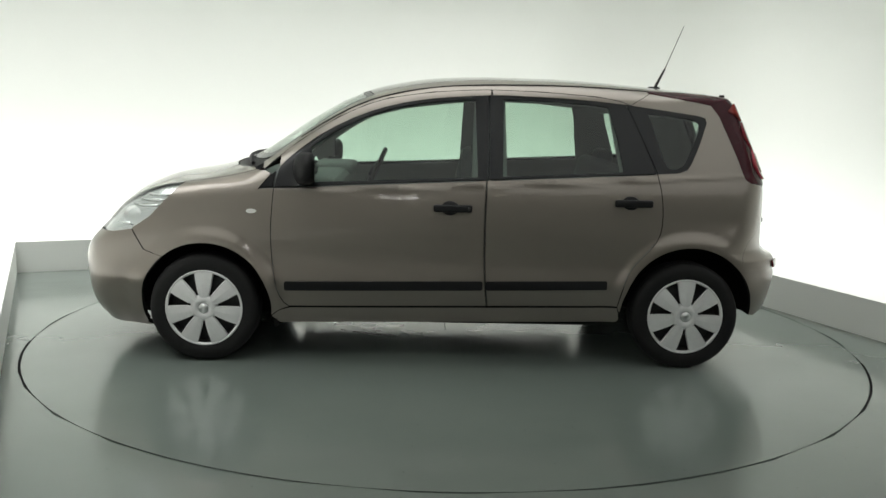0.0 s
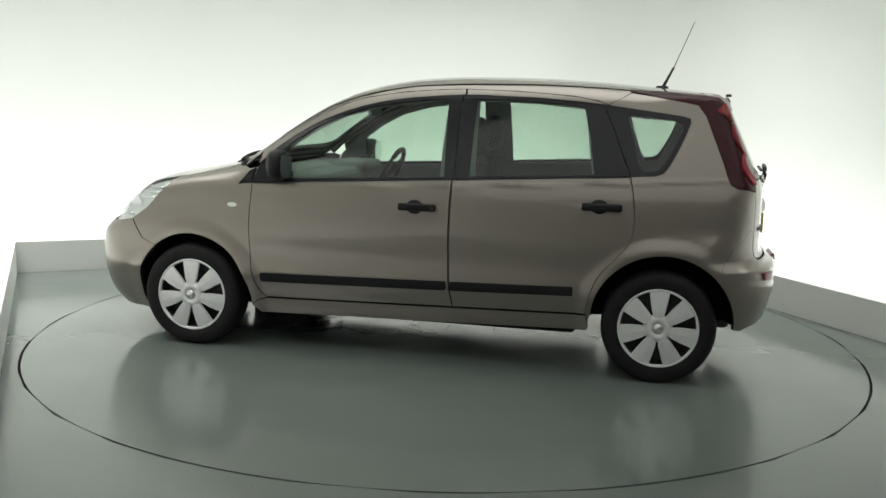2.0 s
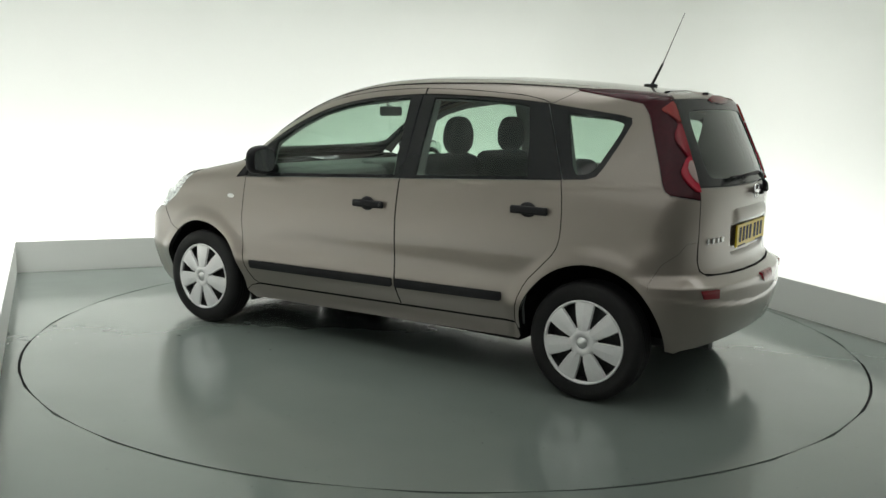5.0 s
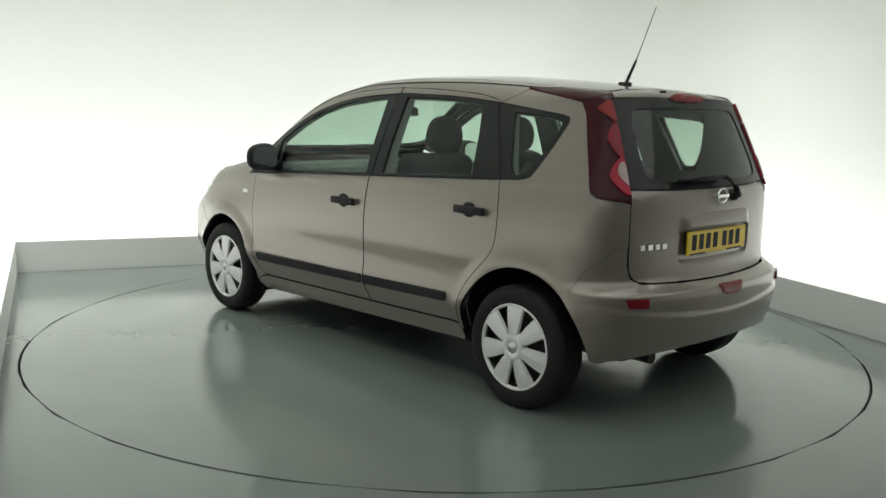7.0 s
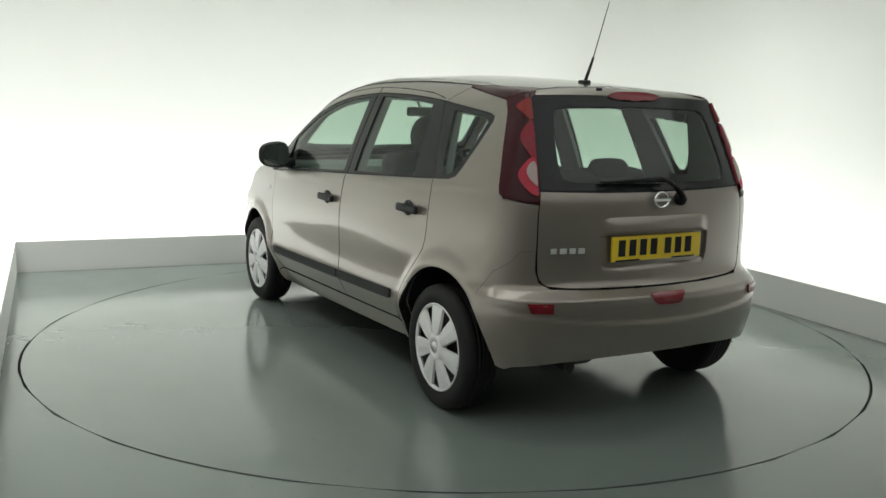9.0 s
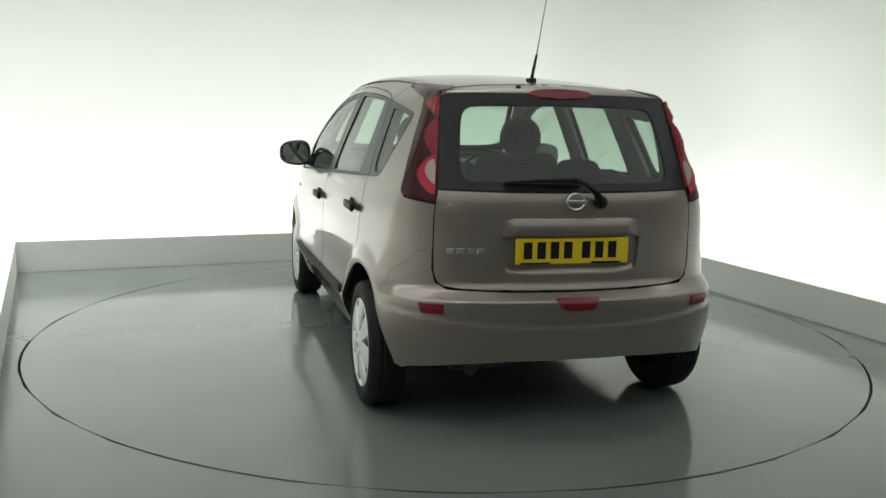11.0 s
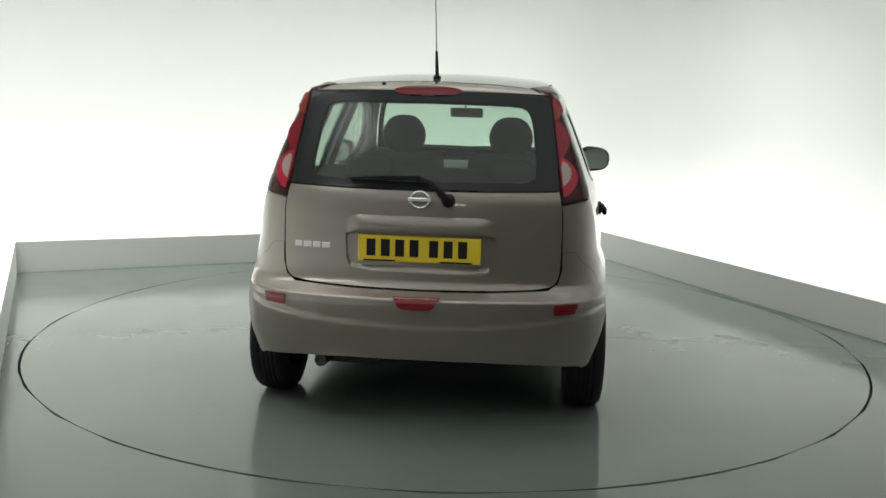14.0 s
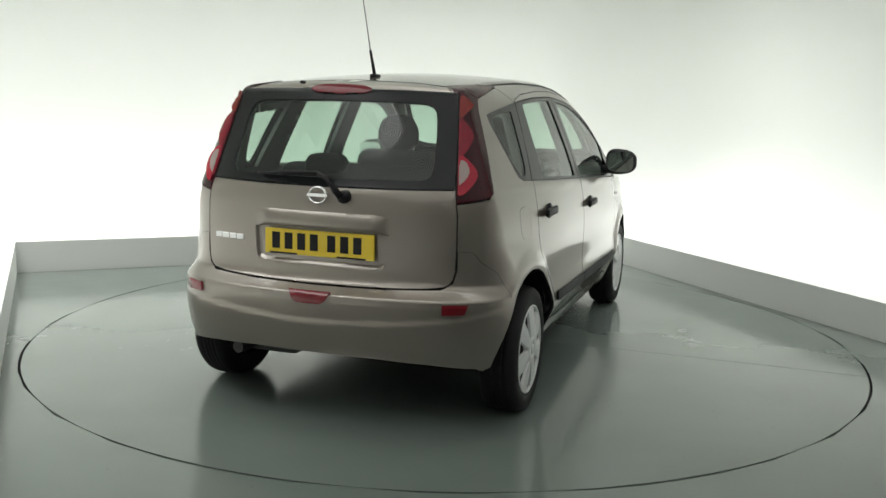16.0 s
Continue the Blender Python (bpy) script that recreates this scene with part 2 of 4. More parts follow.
    # out of view: a wall and a ceiling added for reflections and bounce
    slab("unseen_front_wall", [(-SIDE - 0.2, FRONT - 0.2), (SIDE + 0.2, FRONT - 0.2), (SIDE + 0.2, FRONT - 0.003), (-SIDE - 0.2, FRONT - 0.003)], -0.02, TOP, DIMWALL, "unseen mid-grey wall added behind the camera for the car's reflections")
    slab("ceiling", [(-SIDE - 0.2, FRONT - 0.2), (SIDE + 0.2, FRONT - 0.2), (SIDE + 0.2, FAR + 0.3), (-SIDE - 0.2, FAR + 0.3)], TOP + 0.003, TOP + 0.15, GREYWALL, "unseen pale ceiling added to bounce light onto the car")


# greys of the unseen wall and ceiling, set by the light they return
DIMWALL = varied(material("mid_grey_studio_paint", (0.33, 0.35, 0.33), 0.8), 0.8, (0.30, 0.325, 0.305), (0.37, 0.395, 0.37), 3)
GREYWALL = varied(material("grey_studio_paint", (0.5, 0.53, 0.5), 0.8), 0.8, (0.66, 0.69, 0.665), (0.72, 0.75, 0.725), 3)
studio()

turntable = tagged(new("turntable"), "round grey-green painted turntable with a joint across it", "turntable")
for a0, a1, shift in ((-90, 0, 0.0022), (0, 270, -0.0022)):
    bm = bmesh.new()
    disc_plate(bm, a0, a1, shift, RT - 0.008, -0.04, 0.0)
    part("turntable_plate", bm, FLOOR, turntable)

# ------------------------------------------------------------------ the car's body surface


def curve(knots, soft=0.012):
    """A smooth curve through (a, b) knots, as a function of a."""
    ks = sorted(knots)
    x, y = np.array([k[0] for k in ks]), np.array([k[1] for k in ks])
    h, d = np.diff(x), np.diff(y) / np.diff(x)
    m = np.zeros(len(x))
    m[0], m[-1] = d[0], d[-1]
    for i in range(1, len(x) - 1):
        if d[i - 1] * d[i] > 0:
            w1, w2 = 2 * h[i] + h[i - 1], h[i] + 2 * h[i - 1]
            m[i] = (w1 + w2) / (w1 / d[i - 1] + w2 / d[i])
    g = np.linspace(x[0], x[-1], 1500)
    i = np.clip(np.searchsorted(x, g) - 1, 0, len(h) - 1)
    s = (g - x[i]) / h[i]
    v = (2 * s**3 - 3 * s**2 + 1) * y[i] + (s**3 - 2 * s**2 + s) * h[i] * m[i] + (3 * s**2 - 2 * s**3) * y[i + 1] + (s**3 - s**2) * h[i] * m[i + 1]
    k = max(1, int(soft / (g[1] - g[0])))
    w = np.exp(-0.5 * (np.arange(-3 * k, 3 * k + 1) / k) ** 2)
    w /= w.sum()
    pad = np.concatenate([v[0] - (v[1] - v[0]) * np.arange(3 * k, 0, -1), v, v[-1] + (v[-1] - v[-2]) * np.arange(1, 3 * k + 1)])
    v = np.convolve(pad, w, "valid")
    e0, e1 = (v[1] - v[0]) / (g[1] - g[0]), (v[-1] - v[-2]) / (g[1] - g[0])

    def at(a):
        return np.interp(a, g, v) + np.minimum(a - g[0], 0) * e0 + np.maximum(a - g[-1], 0) * e1

    return at


# height of the bonnet, windscreen and roof along the middle
TOPLINE = curve([(2.12, 0.50), (2.04, 0.605), (1.985, 0.675), (1.925, 0.752), (1.86, 0.826), (1.80, 0.876), (1.72, 0.918), (1.62, 0.956), (1.375, 1.004), (1.16, 1.068), (1.0, 1.168), (0.84, 1.278), (0.70, 1.366), (0.55, 1.443), (0.39, 1.496), (0.24, 1.529), (0.08, 1.552), (-0.25, 1.567), (-0.55, 1.566), (-0.9, 1.551), (-1.25, 1.525), (-1.5, 1.502), (-1.65, 1.486), (-1.9, 1.46)], 0.03)
TAIL = curve([(0.10, -1.80), (0.22, -1.845), (0.30, -1.885), (0.40, -1.92), (0.50, -1.938), (0.578, -1.942), (0.596, -1.936), (0.606, -1.915), (0.625, -1.882), (0.65, -1.852), (0.72, -1.845), (0.82, -1.845), (0.95, -1.842), (1.02, -1.832), (1.06, -1.812), (1.15, -1.772), (1.30, -1.70), (1.45, -1.628), (1.55, -1.58)], 0.004)
NOSE = curve([(0.10, 1.90), (0.18, 1.99), (0.26, 2.055), (0.34, 2.085), (0.45, 2.10), (0.56, 2.108), (0.62, 2.10), (0.655, 2.07), (0.69, 2.02), (0.75, 1.965), (0.82, 1.90), (1.0, 1.75)], 0.01)
GIRTH = curve([(0.10, 0.66), (0.18, 0.725), (0.25, 0.767), (0.32, 0.793), (0.40, 0.832), (0.44, 0.846), (0.465, 0.8465), (0.50, 0.8425), (0.53, 0.8385), (0.56, 0.8357), (0.60, 0.835), (0.66, 0.8372), (0.72, 0.8382), (0.78, 0.8365), (0.85, 0.831), (0.93, 0.820), (0.985, 0.807), (1.05, 0.785), (1.15, 0.749), (1.30, 0.686), (1.42, 0.632), (1.50, 0.592), (1.65, 0.51)], 0.01)
PLAN_HIGH = curve([(-2.1, -0.19), (-1.9, -0.145), (-1.65, -0.088), (-1.3, -0.045), (-1.1, -0.027), (-0.7, -0.006), (0.0, 0.0), (0.6, -0.001), (1.05, -0.018), (1.5, -0.058), (1.8, -0.12), (2.1, -0.22)], 0.05)
PLAN_LOW = curve([(-2.1, -0.12), (-1.9, -0.085), (-1.65, -0.047), (-1.45, -0.042), (-1.3, -0.032), (-1.1, -0.020), (-0.7, -0.003), (0.6, 0.0), (1.05, -0.006), (1.5, -0.035), (1.8, -0.09), (2.1, -0.18)], 0.05)
HUBS = ((1.30, 0.293), (-1.30, 0.293))
ARCHES = ((1.295, 0.297, 0.352), (-1.312, 0.305, 0.365))


def step01(v):
    v = np.clip(v, 0, 1)
    return v * v * (3 - 2 * v)


def skin(x, y, z):
    """Below zero inside the body, above zero outside."""
    y = np.abs(y)
    mix = step01((z - 0.67) / 0.15)
    side = GIRTH(z) + PLAN_LOW(x) * (1 - mix) + PLAN_HIGH(x) * mix
    for hx, hz, ar in ARCHES:
        r = np.hypot(x - hx, z - hz)
        side = side + 0.018 * (1 - step01((r - ar - 0.012) / 0.085))
    side = side + 0.0035 * np.exp(-(((z - (0.972 - 0.052 * x)) / 0.013) ** 2)) * step01((1.0 - x) / 0.3)
    sweep = 0.16 - 0.09 * step01((x - 1.0) / 0.35)
    crown = 0.11 - 0.04 * step01((x - 0.9) / 0.4)
    xs = x + sweep * y * y * step01((x + 0.6) / 0.8)
    a = y - side
    b = (z - TOPLINE(xs) + crown * y * y) * 0.92
    fold = 0.470 + 0.055 * (y / 0.7) ** 2
    c = TAIL(z) + 0.20 * y * y + 0.16 * (y / 0.8) ** 8 - x
    c = c + 0.007 * step01((z - fold) / 0.026) * (1 - step01((z - 0.588) / 0.014))
    d = x - NOSE(z) + 0.30 * y * y + 0.10 * (y / 0.8) ** 6

    def blend(p, q, k):
        h = np.maximum(k - np.abs(p - q), 0) / k
        return np.maximum(p, q) + h * h * k * 0.25

    square = step01((-1.10 - x) / 0.35)
    m = blend(a, b, 0.085 - 0.060 * square)
    m = blend(m, c, 0.055 - 0.025 * step01((z - 1.05) / 0.3))
    return blend(m, d, 0.10)


def normal_at(p):
    e = 0.003
    n = np.stack([skin(p[:, 0] + e, p[:, 1], p[:, 2]) - skin(p[:, 0] - e, p[:, 1], p[:, 2]),
                  skin(p[:, 0], p[:, 1] + e, p[:, 2]) - skin(p[:, 0], p[:, 1] - e, p[:, 2]),
                  skin(p[:, 0], p[:, 1], p[:, 2] + e) - skin(p[:, 0], p[:, 1], p[:, 2] - e)], 1)
    return n / np.maximum(np.linalg.norm(n, axis=1, keepdims=True), 1e-9)


# ways of looking at the body: flat map coordinates (u, v) to a line, outside point first
def line_side(uv):
    o = np.stack([uv[:, 0], np.full(len(uv), 1.2), uv[:, 1]], 1)
    return o, np.tile((0.0, -1.0, 0.0), (len(uv), 1)), 1.15


def line_rear(uv):
    o = np.stack([np.full(len(uv), -2.4), uv[:, 0], uv[:, 1]], 1)
    return o, np.tile((1.0, 0.0, 0.0), (len(uv), 1)), 1.6


def line_top(uv):
    o = np.stack([uv[:, 0], uv[:, 1], np.full(len(uv), 1.9)], 1)
    return o, np.tile((0.0, 0.0, -1.0), (len(uv), 1)), 1.6


def round_line(cx, sign, reach):
    def line(uv):
        a = uv[:, 0] / 0.8
        d = np.stack([sign * np.cos(a), np.sin(a), np.zeros(len(uv))], 1)
        o = np.stack([np.full(len(uv), cx), np.zeros(len(uv)), uv[:, 1]], 1) + reach * d
        return o, -d, reach - 0.05

    def flat(p):
        return np.stack([np.arctan2(p[:, 1], sign * (p[:, 0] - cx)) * 0.8, p[:, 2]], 1)

    return line, flat


def line_hood(uv):
    a = uv[:, 1] / 0.65
    d = np.stack([np.zeros(len(uv)), np.sin(a), np.cos(a)], 1)
    o = np.stack([uv[:, 0], np.zeros(len(uv)), np.full(len(uv), 0.45)], 1) + 1.6 * d
    return o, -d, 1.55


C_LINE, C_FLAT = round_line(-0.9, -1, 1.7)
F_LINE, F_FLAT = round_line(1.1, 1, 1.7)
MODES = {
    "side": (line_side, lambda p: p[:, [0, 2]]),
    "rear": (line_rear, lambda p: p[:, [1, 2]]),
    "top": (line_top, lambda p: p[:, [0, 1]]),
    "hood": (line_hood, lambda p: np.stack([p[:, 0], np.arctan2(p[:, 1], p[:, 2] - 0.45) * 0.65], 1)),
    "tail": (C_LINE, C_FLAT),
    "nose": (F_LINE, F_FLAT),
}


def meet(mode, uv):
    """Where the lines of this way of looking first meet the body."""
    o, d, reach = MODES[mode][0](np.asarray(uv, float))
    ts = np.linspace(0, reach, 60)
    val = np.stack([skin(*(o + t * d).T) for t in ts])
    inside = val < 0
    first = np.where(inside.any(0), inside.argmax(0), len(ts) - 1)
    lo, hi = ts[np.maximum(first - 1, 0)], ts[first]
    for _ in range(26):
        mid = (lo + hi) / 2
        neg = skin(*(o + mid[:, None] * d).T) < 0
        hi, lo = np.where(neg, mid, hi), np.where(neg, lo, mid)
    return o + ((lo + hi) / 2)[:, None] * d


def dense(pts, gap=0.02):
    out = []
    for p, q in zip(pts, pts[1:]):
        p, q = np.array(p, float), np.array(q, float)
        n = max(1, int(np.linalg.norm(q - p) / gap))
        out += [p + (q - p) * k / n for k in range(n)]
    out.append(np.array(pts[-1], float))
    return np.array(out)


def rounded(pts, times=2):
    """Softens the corners of an open run of points, keeping its ends."""
    pts = [np.array(p, float) for p in pts]
    for _ in range(times):
        new_pts = [pts[0]]
        for p, q in zip(pts, pts[1:]):
            new_pts += [p * 0.75 + q * 0.25, p * 0.25 + q * 0.75]
        pts = new_pts + [pts[-1]]
    return pts


def on(mode, pts, soft=0):
    return meet(mode, dense(rounded(pts, soft) if soft else pts))


def loop(*runs):
    return np.concatenate(runs)


def both(run):
    """A run on one flank, closed with its mirror image on the other."""
    return np.concatenate([run, (run * [1, -1, 1])[::-1]])


def arc(hub, a0, a1, n=30):
    r = hub[2]
    return [(hub[0] + r * math.cos(radians(a0 + (a1 - a0) * k / n)), hub[1] + r * math.sin(radians(a0 + (a1 - a0) * k / n))) for k in range(n + 1)]


def inset(uv, d):
    q = uv[np.concatenate([[True], np.linalg.norm(np.diff(uv, axis=0), axis=1) > 1e-4])]
    if np.linalg.norm(q[0] - q[-1]) < 1e-4:
        q = q[:-1]
    area = 0.5 * np.sum(q[:, 0] * np.roll(q[:, 1], -1) - np.roll(q[:, 0], -1) * q[:, 1])
    t = np.roll(q, -1, 0) - np.roll(q, 1, 0)
    t /= np.maximum(np.linalg.norm(t, axis=1, keepdims=True), 1e-9)
    n = np.stack([-t[:, 1], t[:, 0]], 1) * (1 if area > 0 else -1)
    return q + n * d


def contains(loops, p):
    odd = np.zeros(len(p), bool)
    for q in loops:
        a, b = q, np.roll(q, -1, 0)
        for (x0, y0), (x1, y1) in zip(a, b):
            if y0 != y1:
                hit = (p[:, 1] < y0) != (p[:, 1] < y1)
                odd ^= hit & (p[:, 0] < (x1 - x0) * (p[:, 1] - y0) / (y1 - y0) + x0)
    return odd


def panel(name, mode, loops, mat, parent, lift=0.0, gap=0.003, grid=0.025, depth=0.02, flank=1, label="", dark_edge=True):
    """A body panel: the outline (and holes), drawn on the body's surface, with its own turned-in edge."""
    from mathutils.geometry import delaunay_2d_cdt
    flat = MODES[mode][1]
    maps = [inset(flat(np.asarray(l)), gap if k == 0 else -gap) for k, l in enumerate(loops)]
    pts = np.concatenate(maps)
    edges, base = [], 0
    for q in maps:
        edges += [(base + k, base + (k + 1) % len(q)) for k in range(len(q))]
        base += len(q)
    lo, hi = maps[0].min(0), maps[0].max(0)
    gx, gy = np.meshgrid(np.arange(lo[0] + grid / 2, hi[0], grid), np.arange(lo[1] + grid / 2, hi[1], grid))
    g = np.stack([gx.ravel(), gy.ravel()], 1)
    g = g[contains(maps, g)]
    if len(g):
        near = np.full(len(g), 9.0)
        for q in maps:
            for k in range(0, len(q), 400):
                near = np.minimum(near, np.linalg.norm(g[:, None] - q[None, k:k + 400], axis=2).min(1))
        g = g[near > grid * 0.45]
    vs, _, fs = delaunay_2d_cdt([Vector(p) for p in np.concatenate([pts, g])], edges, [], 0, 1e-6)[:3]
    uv = np.array([v[:] for v in vs])
    fs = np.array([f for f in fs if len(f) == 3])
    fs = fs[contains(maps, uv[fs].mean(1))]
    p = meet(mode, uv)
    nrm = normal_at(p)
    p = p + nrm * lift
    # outward winding
    fn = np.cross(p[fs[:, 1]] - p[fs[:, 0]], p[fs[:, 2]] - p[fs[:, 0]])
    flip = (fn * nrm[fs[:, 0]]).sum(1) < 0
    fs[flip] = fs[flip][:, ::-1]
    count = {}
    for f in fs:
        for k in range(3):
            e = (int(f[k]), int(f[(k + 1) % 3]))
            count[tuple(sorted(e))] = None if tuple(sorted(e)) in count else e
    rim = [e for e in count.values() if e]
    idx = sorted({i for e in rim for i in e})
    top = {i: len(p) + k for k, i in enumerate(idx)}
    low = {i: len(p) + len(idx) + k for k, i in enumerate(idx)}
    allp = np.concatenate([p, p[idx], p[idx] - nrm[idx] * depth]) if depth else p
    alln = np.concatenate([nrm, nrm[idx], nrm[idx]]) if depth else nrm
    faces = [tuple(int(i) for i in f) for f in fs]
    if depth:
        faces += [(top[b], top[a], low[a], low[b]) for a, b in rim]
    if flank < 0:
        allp, alln = allp * [1, -1, 1], alln * [1, -1, 1]
        faces = [f[::-1] for f in faces]
    me = bpy.data.meshes.new(name)
    me.from_pydata(allp.tolist(), [], faces)
    me.materials.append(mat)
    if mat is PAINT and depth and dark_edge:
        # the outer turned-in edge is blackened to paint in the shut-lines' shade
        me.materials.append(DARK)
        mids = np.array([(uv[a] + uv[b]) / 2 for a, b in rim])
        away = [np.linalg.norm(mids[:, None] - q[None], axis=2).min(1) for q in maps]
        outer = np.array(away).argmin(0) == 0
        me.polygons.foreach_set("material_index", [0] * len(fs) + [int(o) for o in outer])
    me.polygons.foreach_set("use_smooth", [True] * len(me.polygons))
    me.normals_split_custom_set_from_vertices(alln.tolist())
    ob = new(name, me)
    ob.parent = parent
    if label:
        tagged(ob, label)
    return ob


# ------------------------------------------------------------------ the car's lines, on its left flank (x forward, z up)
def belt(x):
    return 0.9995 - 0.0545 * x


DLO_TOP = [(0.995, 0.945), (0.90, 1.055), (0.812, 1.140), (0.669, 1.245), (0.477, 1.340), (0.297, 1.397), (0.115, 1.430), (-0.098, 1.449), (-0.313, 1.457), (-0.62, 1.449), (-0.804, 1.437), (-0.958, 1.423)]
DOOR_TOP = [(0.985, 1.035), (0.90, 1.115), (0.80, 1.195), (0.602, 1.322), (0.45, 1.392), (0.329, 1.430), (0.10, 1.466), (-0.10, 1.481), (-0.22, 1.486), (-0.50, 1.481), (-0.805, 1.462), (-0.931, 1.440), (-0.985, 1.420)]
FRONT_SEAM = [(0.930, 0.945), (0.944, 0.745), (0.939, 0.594), (0.919, 0.441), (0.885, 0.33), (0.850, 0.304)]
B_SEAM = [(-0.197, belt(-0.197)), (-0.191, 0.709), (-0.199, 0.479), (-0.219, 0.325)]
REAR_SEAM = [(-1.12, 1.060), (-1.147, 0.942), (-1.153, 0.80), (-1.135, 0.715), (-1.06, 0.630), (-0.985, 0.55), (-0.945, 0.45), (-0.928, 0.338)]
QUARTER = [(-0.968, 1.420), (-1.173, 1.397), (-1.36, 1.373), (-1.402, 1.362), (-1.408, 1.335), (-1.364, 1.225), (-1.312, 1.12), (-1.285, 1.082), (-1.24, 1.067), (-1.125, 1.060)]
LAMP_SIDE = [(-1.44, 1.430), (-1.482, 1.375), (-1.53, 1.257), (-1.578, 1.138), (-1.603, 1.065), (-1.618, 1.035), (-1.645, 1.020)]
LAMP_REAR = [(0.592, 0.998), (0.580, 1.05), (0.562, 1.2), (0.545, 1.34), (0.526, 1.455), (0.524, 1.462)]
BUMPER_SEAM = [(-1.585, 0.520), (-1.60, 0.62), (-1.64, 0.70), (-1.70, 0.75)]
HOOD_SIDE = [(1.42, 0.957), (1.32, 0.972), (1.20, 0.992), (1.10, 1.014), (1.03, 1.035)]
HEAD_LOW = [(1.42, 0.957), (1.49, 0.885), (1.593, 0.776), (1.686, 0.712)]



def mirrored_parts(car, build):
    for flank in (1, -1):
        build(car, flank)


def flank_panels(car, flank):
    P = dict(flank=flank)
    # front door: painted skin, painted top frame, black surround, pane
    skin_f = loop(on("side", [(0.930, 0.948), *FRONT_SEAM[1:]], 1), on("side", [(0.850, 0.304), (-0.219, 0.325)]), on("side", B_SEAM[::-1], 1), on("side", [(-0.197, belt(-0.197)), (0.62, belt(0.62)), (0.80, 0.953), (0.930, 0.948)]))
    door = panel("front_door", "side", [skin_f], PAINT, car, gap=0.0045, **P)
    rf = loop(on("side", DOOR_TOP[1:9], 1), on("side", [(-0.22, 1.486), (-0.222, 1.456)]), on("side", [(-0.222, 1.456), *DLO_TOP[8:0:-1][1:]], 1))
    panel("window_frame", "side", [rf], PAINT, door, gap=0.001, **P)
    out_f = loop(on("side", [(0.925, 0.951), (0.905, 1.047), *DLO_TOP[2:8], (-0.207, 1.454)], 0), on("side", [(-0.207, 1.454), (-0.203, belt(-0.2) + 0.004)]), on("side", [(-0.203, belt(-0.2) + 0.004), (0.62, belt(0.62) + 0.004), (0.80, 0.957), (0.925, 0.951)]))
    in_f = loop(on("side", [(0.735, 0.982), (0.735, 1.168), (0.60, 1.258), (0.446, 1.333), (0.296, 1.380), (0.115, 1.413), (-0.04, 1.427), (-0.135, 1.432)]), on("side", [(-0.135, 1.432), (-0.150, belt(-0.15) + 0.018)]), on("side", [(-0.150, belt(-0.15) + 0.018), (0.735, 0.982)]))
    panel("window_surround", "side", [out_f, in_f], GLOSS, door, gap=0.0015, lift=-0.003, **P)
    panel("window_pane", "side", [in_f], GLASS, door, gap=-0.004, lift=-0.009, depth=0, **P).visible_shadow = False
    # sail panel in front of the door
    panel("sail_panel", "side", [on("side", [(0.935, 0.952), (1.008, 0.944), (0.93, 1.03), (0.920, 1.035), (0.935, 0.952)])], BLACK, car, lift=-0.002, **P)
    # rear door
    skin_r = loop(on("side", B_SEAM, 1), on("side", [(-0.219, 0.325), (-0.928, 0.338)]), on("side", REAR_SEAM[::-1], 1), on("side", [(-1.12, 1.060), (-0.197, belt(-0.197))]))
    door = panel("rear_door", "side", [skin_r], PAINT, car, gap=0.0045, **P)
    rr = loop(on("side", [(-0.23, 1.486), *DOOR_TOP[9:]], 1), on("side", [(-0.985, 1.420), (-0.958, 1.423), (-0.804, 1.437), (-0.62, 1.449), (-0.313, 1.457), (-0.23, 1.456)]), on("side", [(-0.23, 1.456), (-0.23, 1.486)]))
    panel("window_frame", "side", [rr], PAINT, door, gap=0.001, **P)
    out_r = loop(on("side", [(-0.213, 1.454), (-0.313, 1.456), (-0.62, 1.448), (-0.804, 1.436), (-0.960, 1.422)]), on("side", [(-0.960, 1.422), (-1.03, 1.27), (-1.115, 1.063)]), on("side", [(-1.115, 1.063), (-0.21, belt(-0.21) + 0.004)]), on("side", [(-0.21, belt(-0.21) + 0.004), (-0.213, 1.454)]))
    in_r = loop(on("side", [(-0.290, 1.437), (-0.45, 1.437), (-0.62, 1.430), (-0.78, 1.420), (-0.862, 1.408)]), on("side", [(-0.862, 1.408), (-0.905, 1.25), (-0.935, 1.068)]), on("side", [(-0.935, 1.068), (-0.285, belt(-0.285) + 0.018)]), on("side", [(-0.285, belt(-0.285) + 0.018), (-0.290, 1.437)]))
    panel("window_surround", "side", [out_r, in_r], GLOSS, door, gap=0.0015, lift=-0.003, **P)
    panel("window_pane", "side", [in_r], GLASS, door, gap=-0.004, lift=-0.009, depth=0, **P).visible_shadow = False
    # fixed quarter window
    q_out = loop(on("side", QUARTER, 1), on("side", [(-1.125, 1.060), (-0.968, 1.420)]))
    q_in = on("side", rounded([(-1.08, 1.378), (-1.20, 1.372), (-1.35, 1.35), (-1.375, 1.325), (-1.33, 1.22), (-1.275, 1.115), (-1.235, 1.09), (-1.17, 1.09), (-1.125, 1.24), (-1.08, 1.378)], 1))
    q = panel("quarter_window", "side", [q_out, q_in], GLOSS, car, gap=0.0015, lift=-0.002, **P)
    panel("window_pane", "side", [q_in], GLASS, q, gap=-0.004, lift=-0.006, depth=0, **P).visible_shadow = False
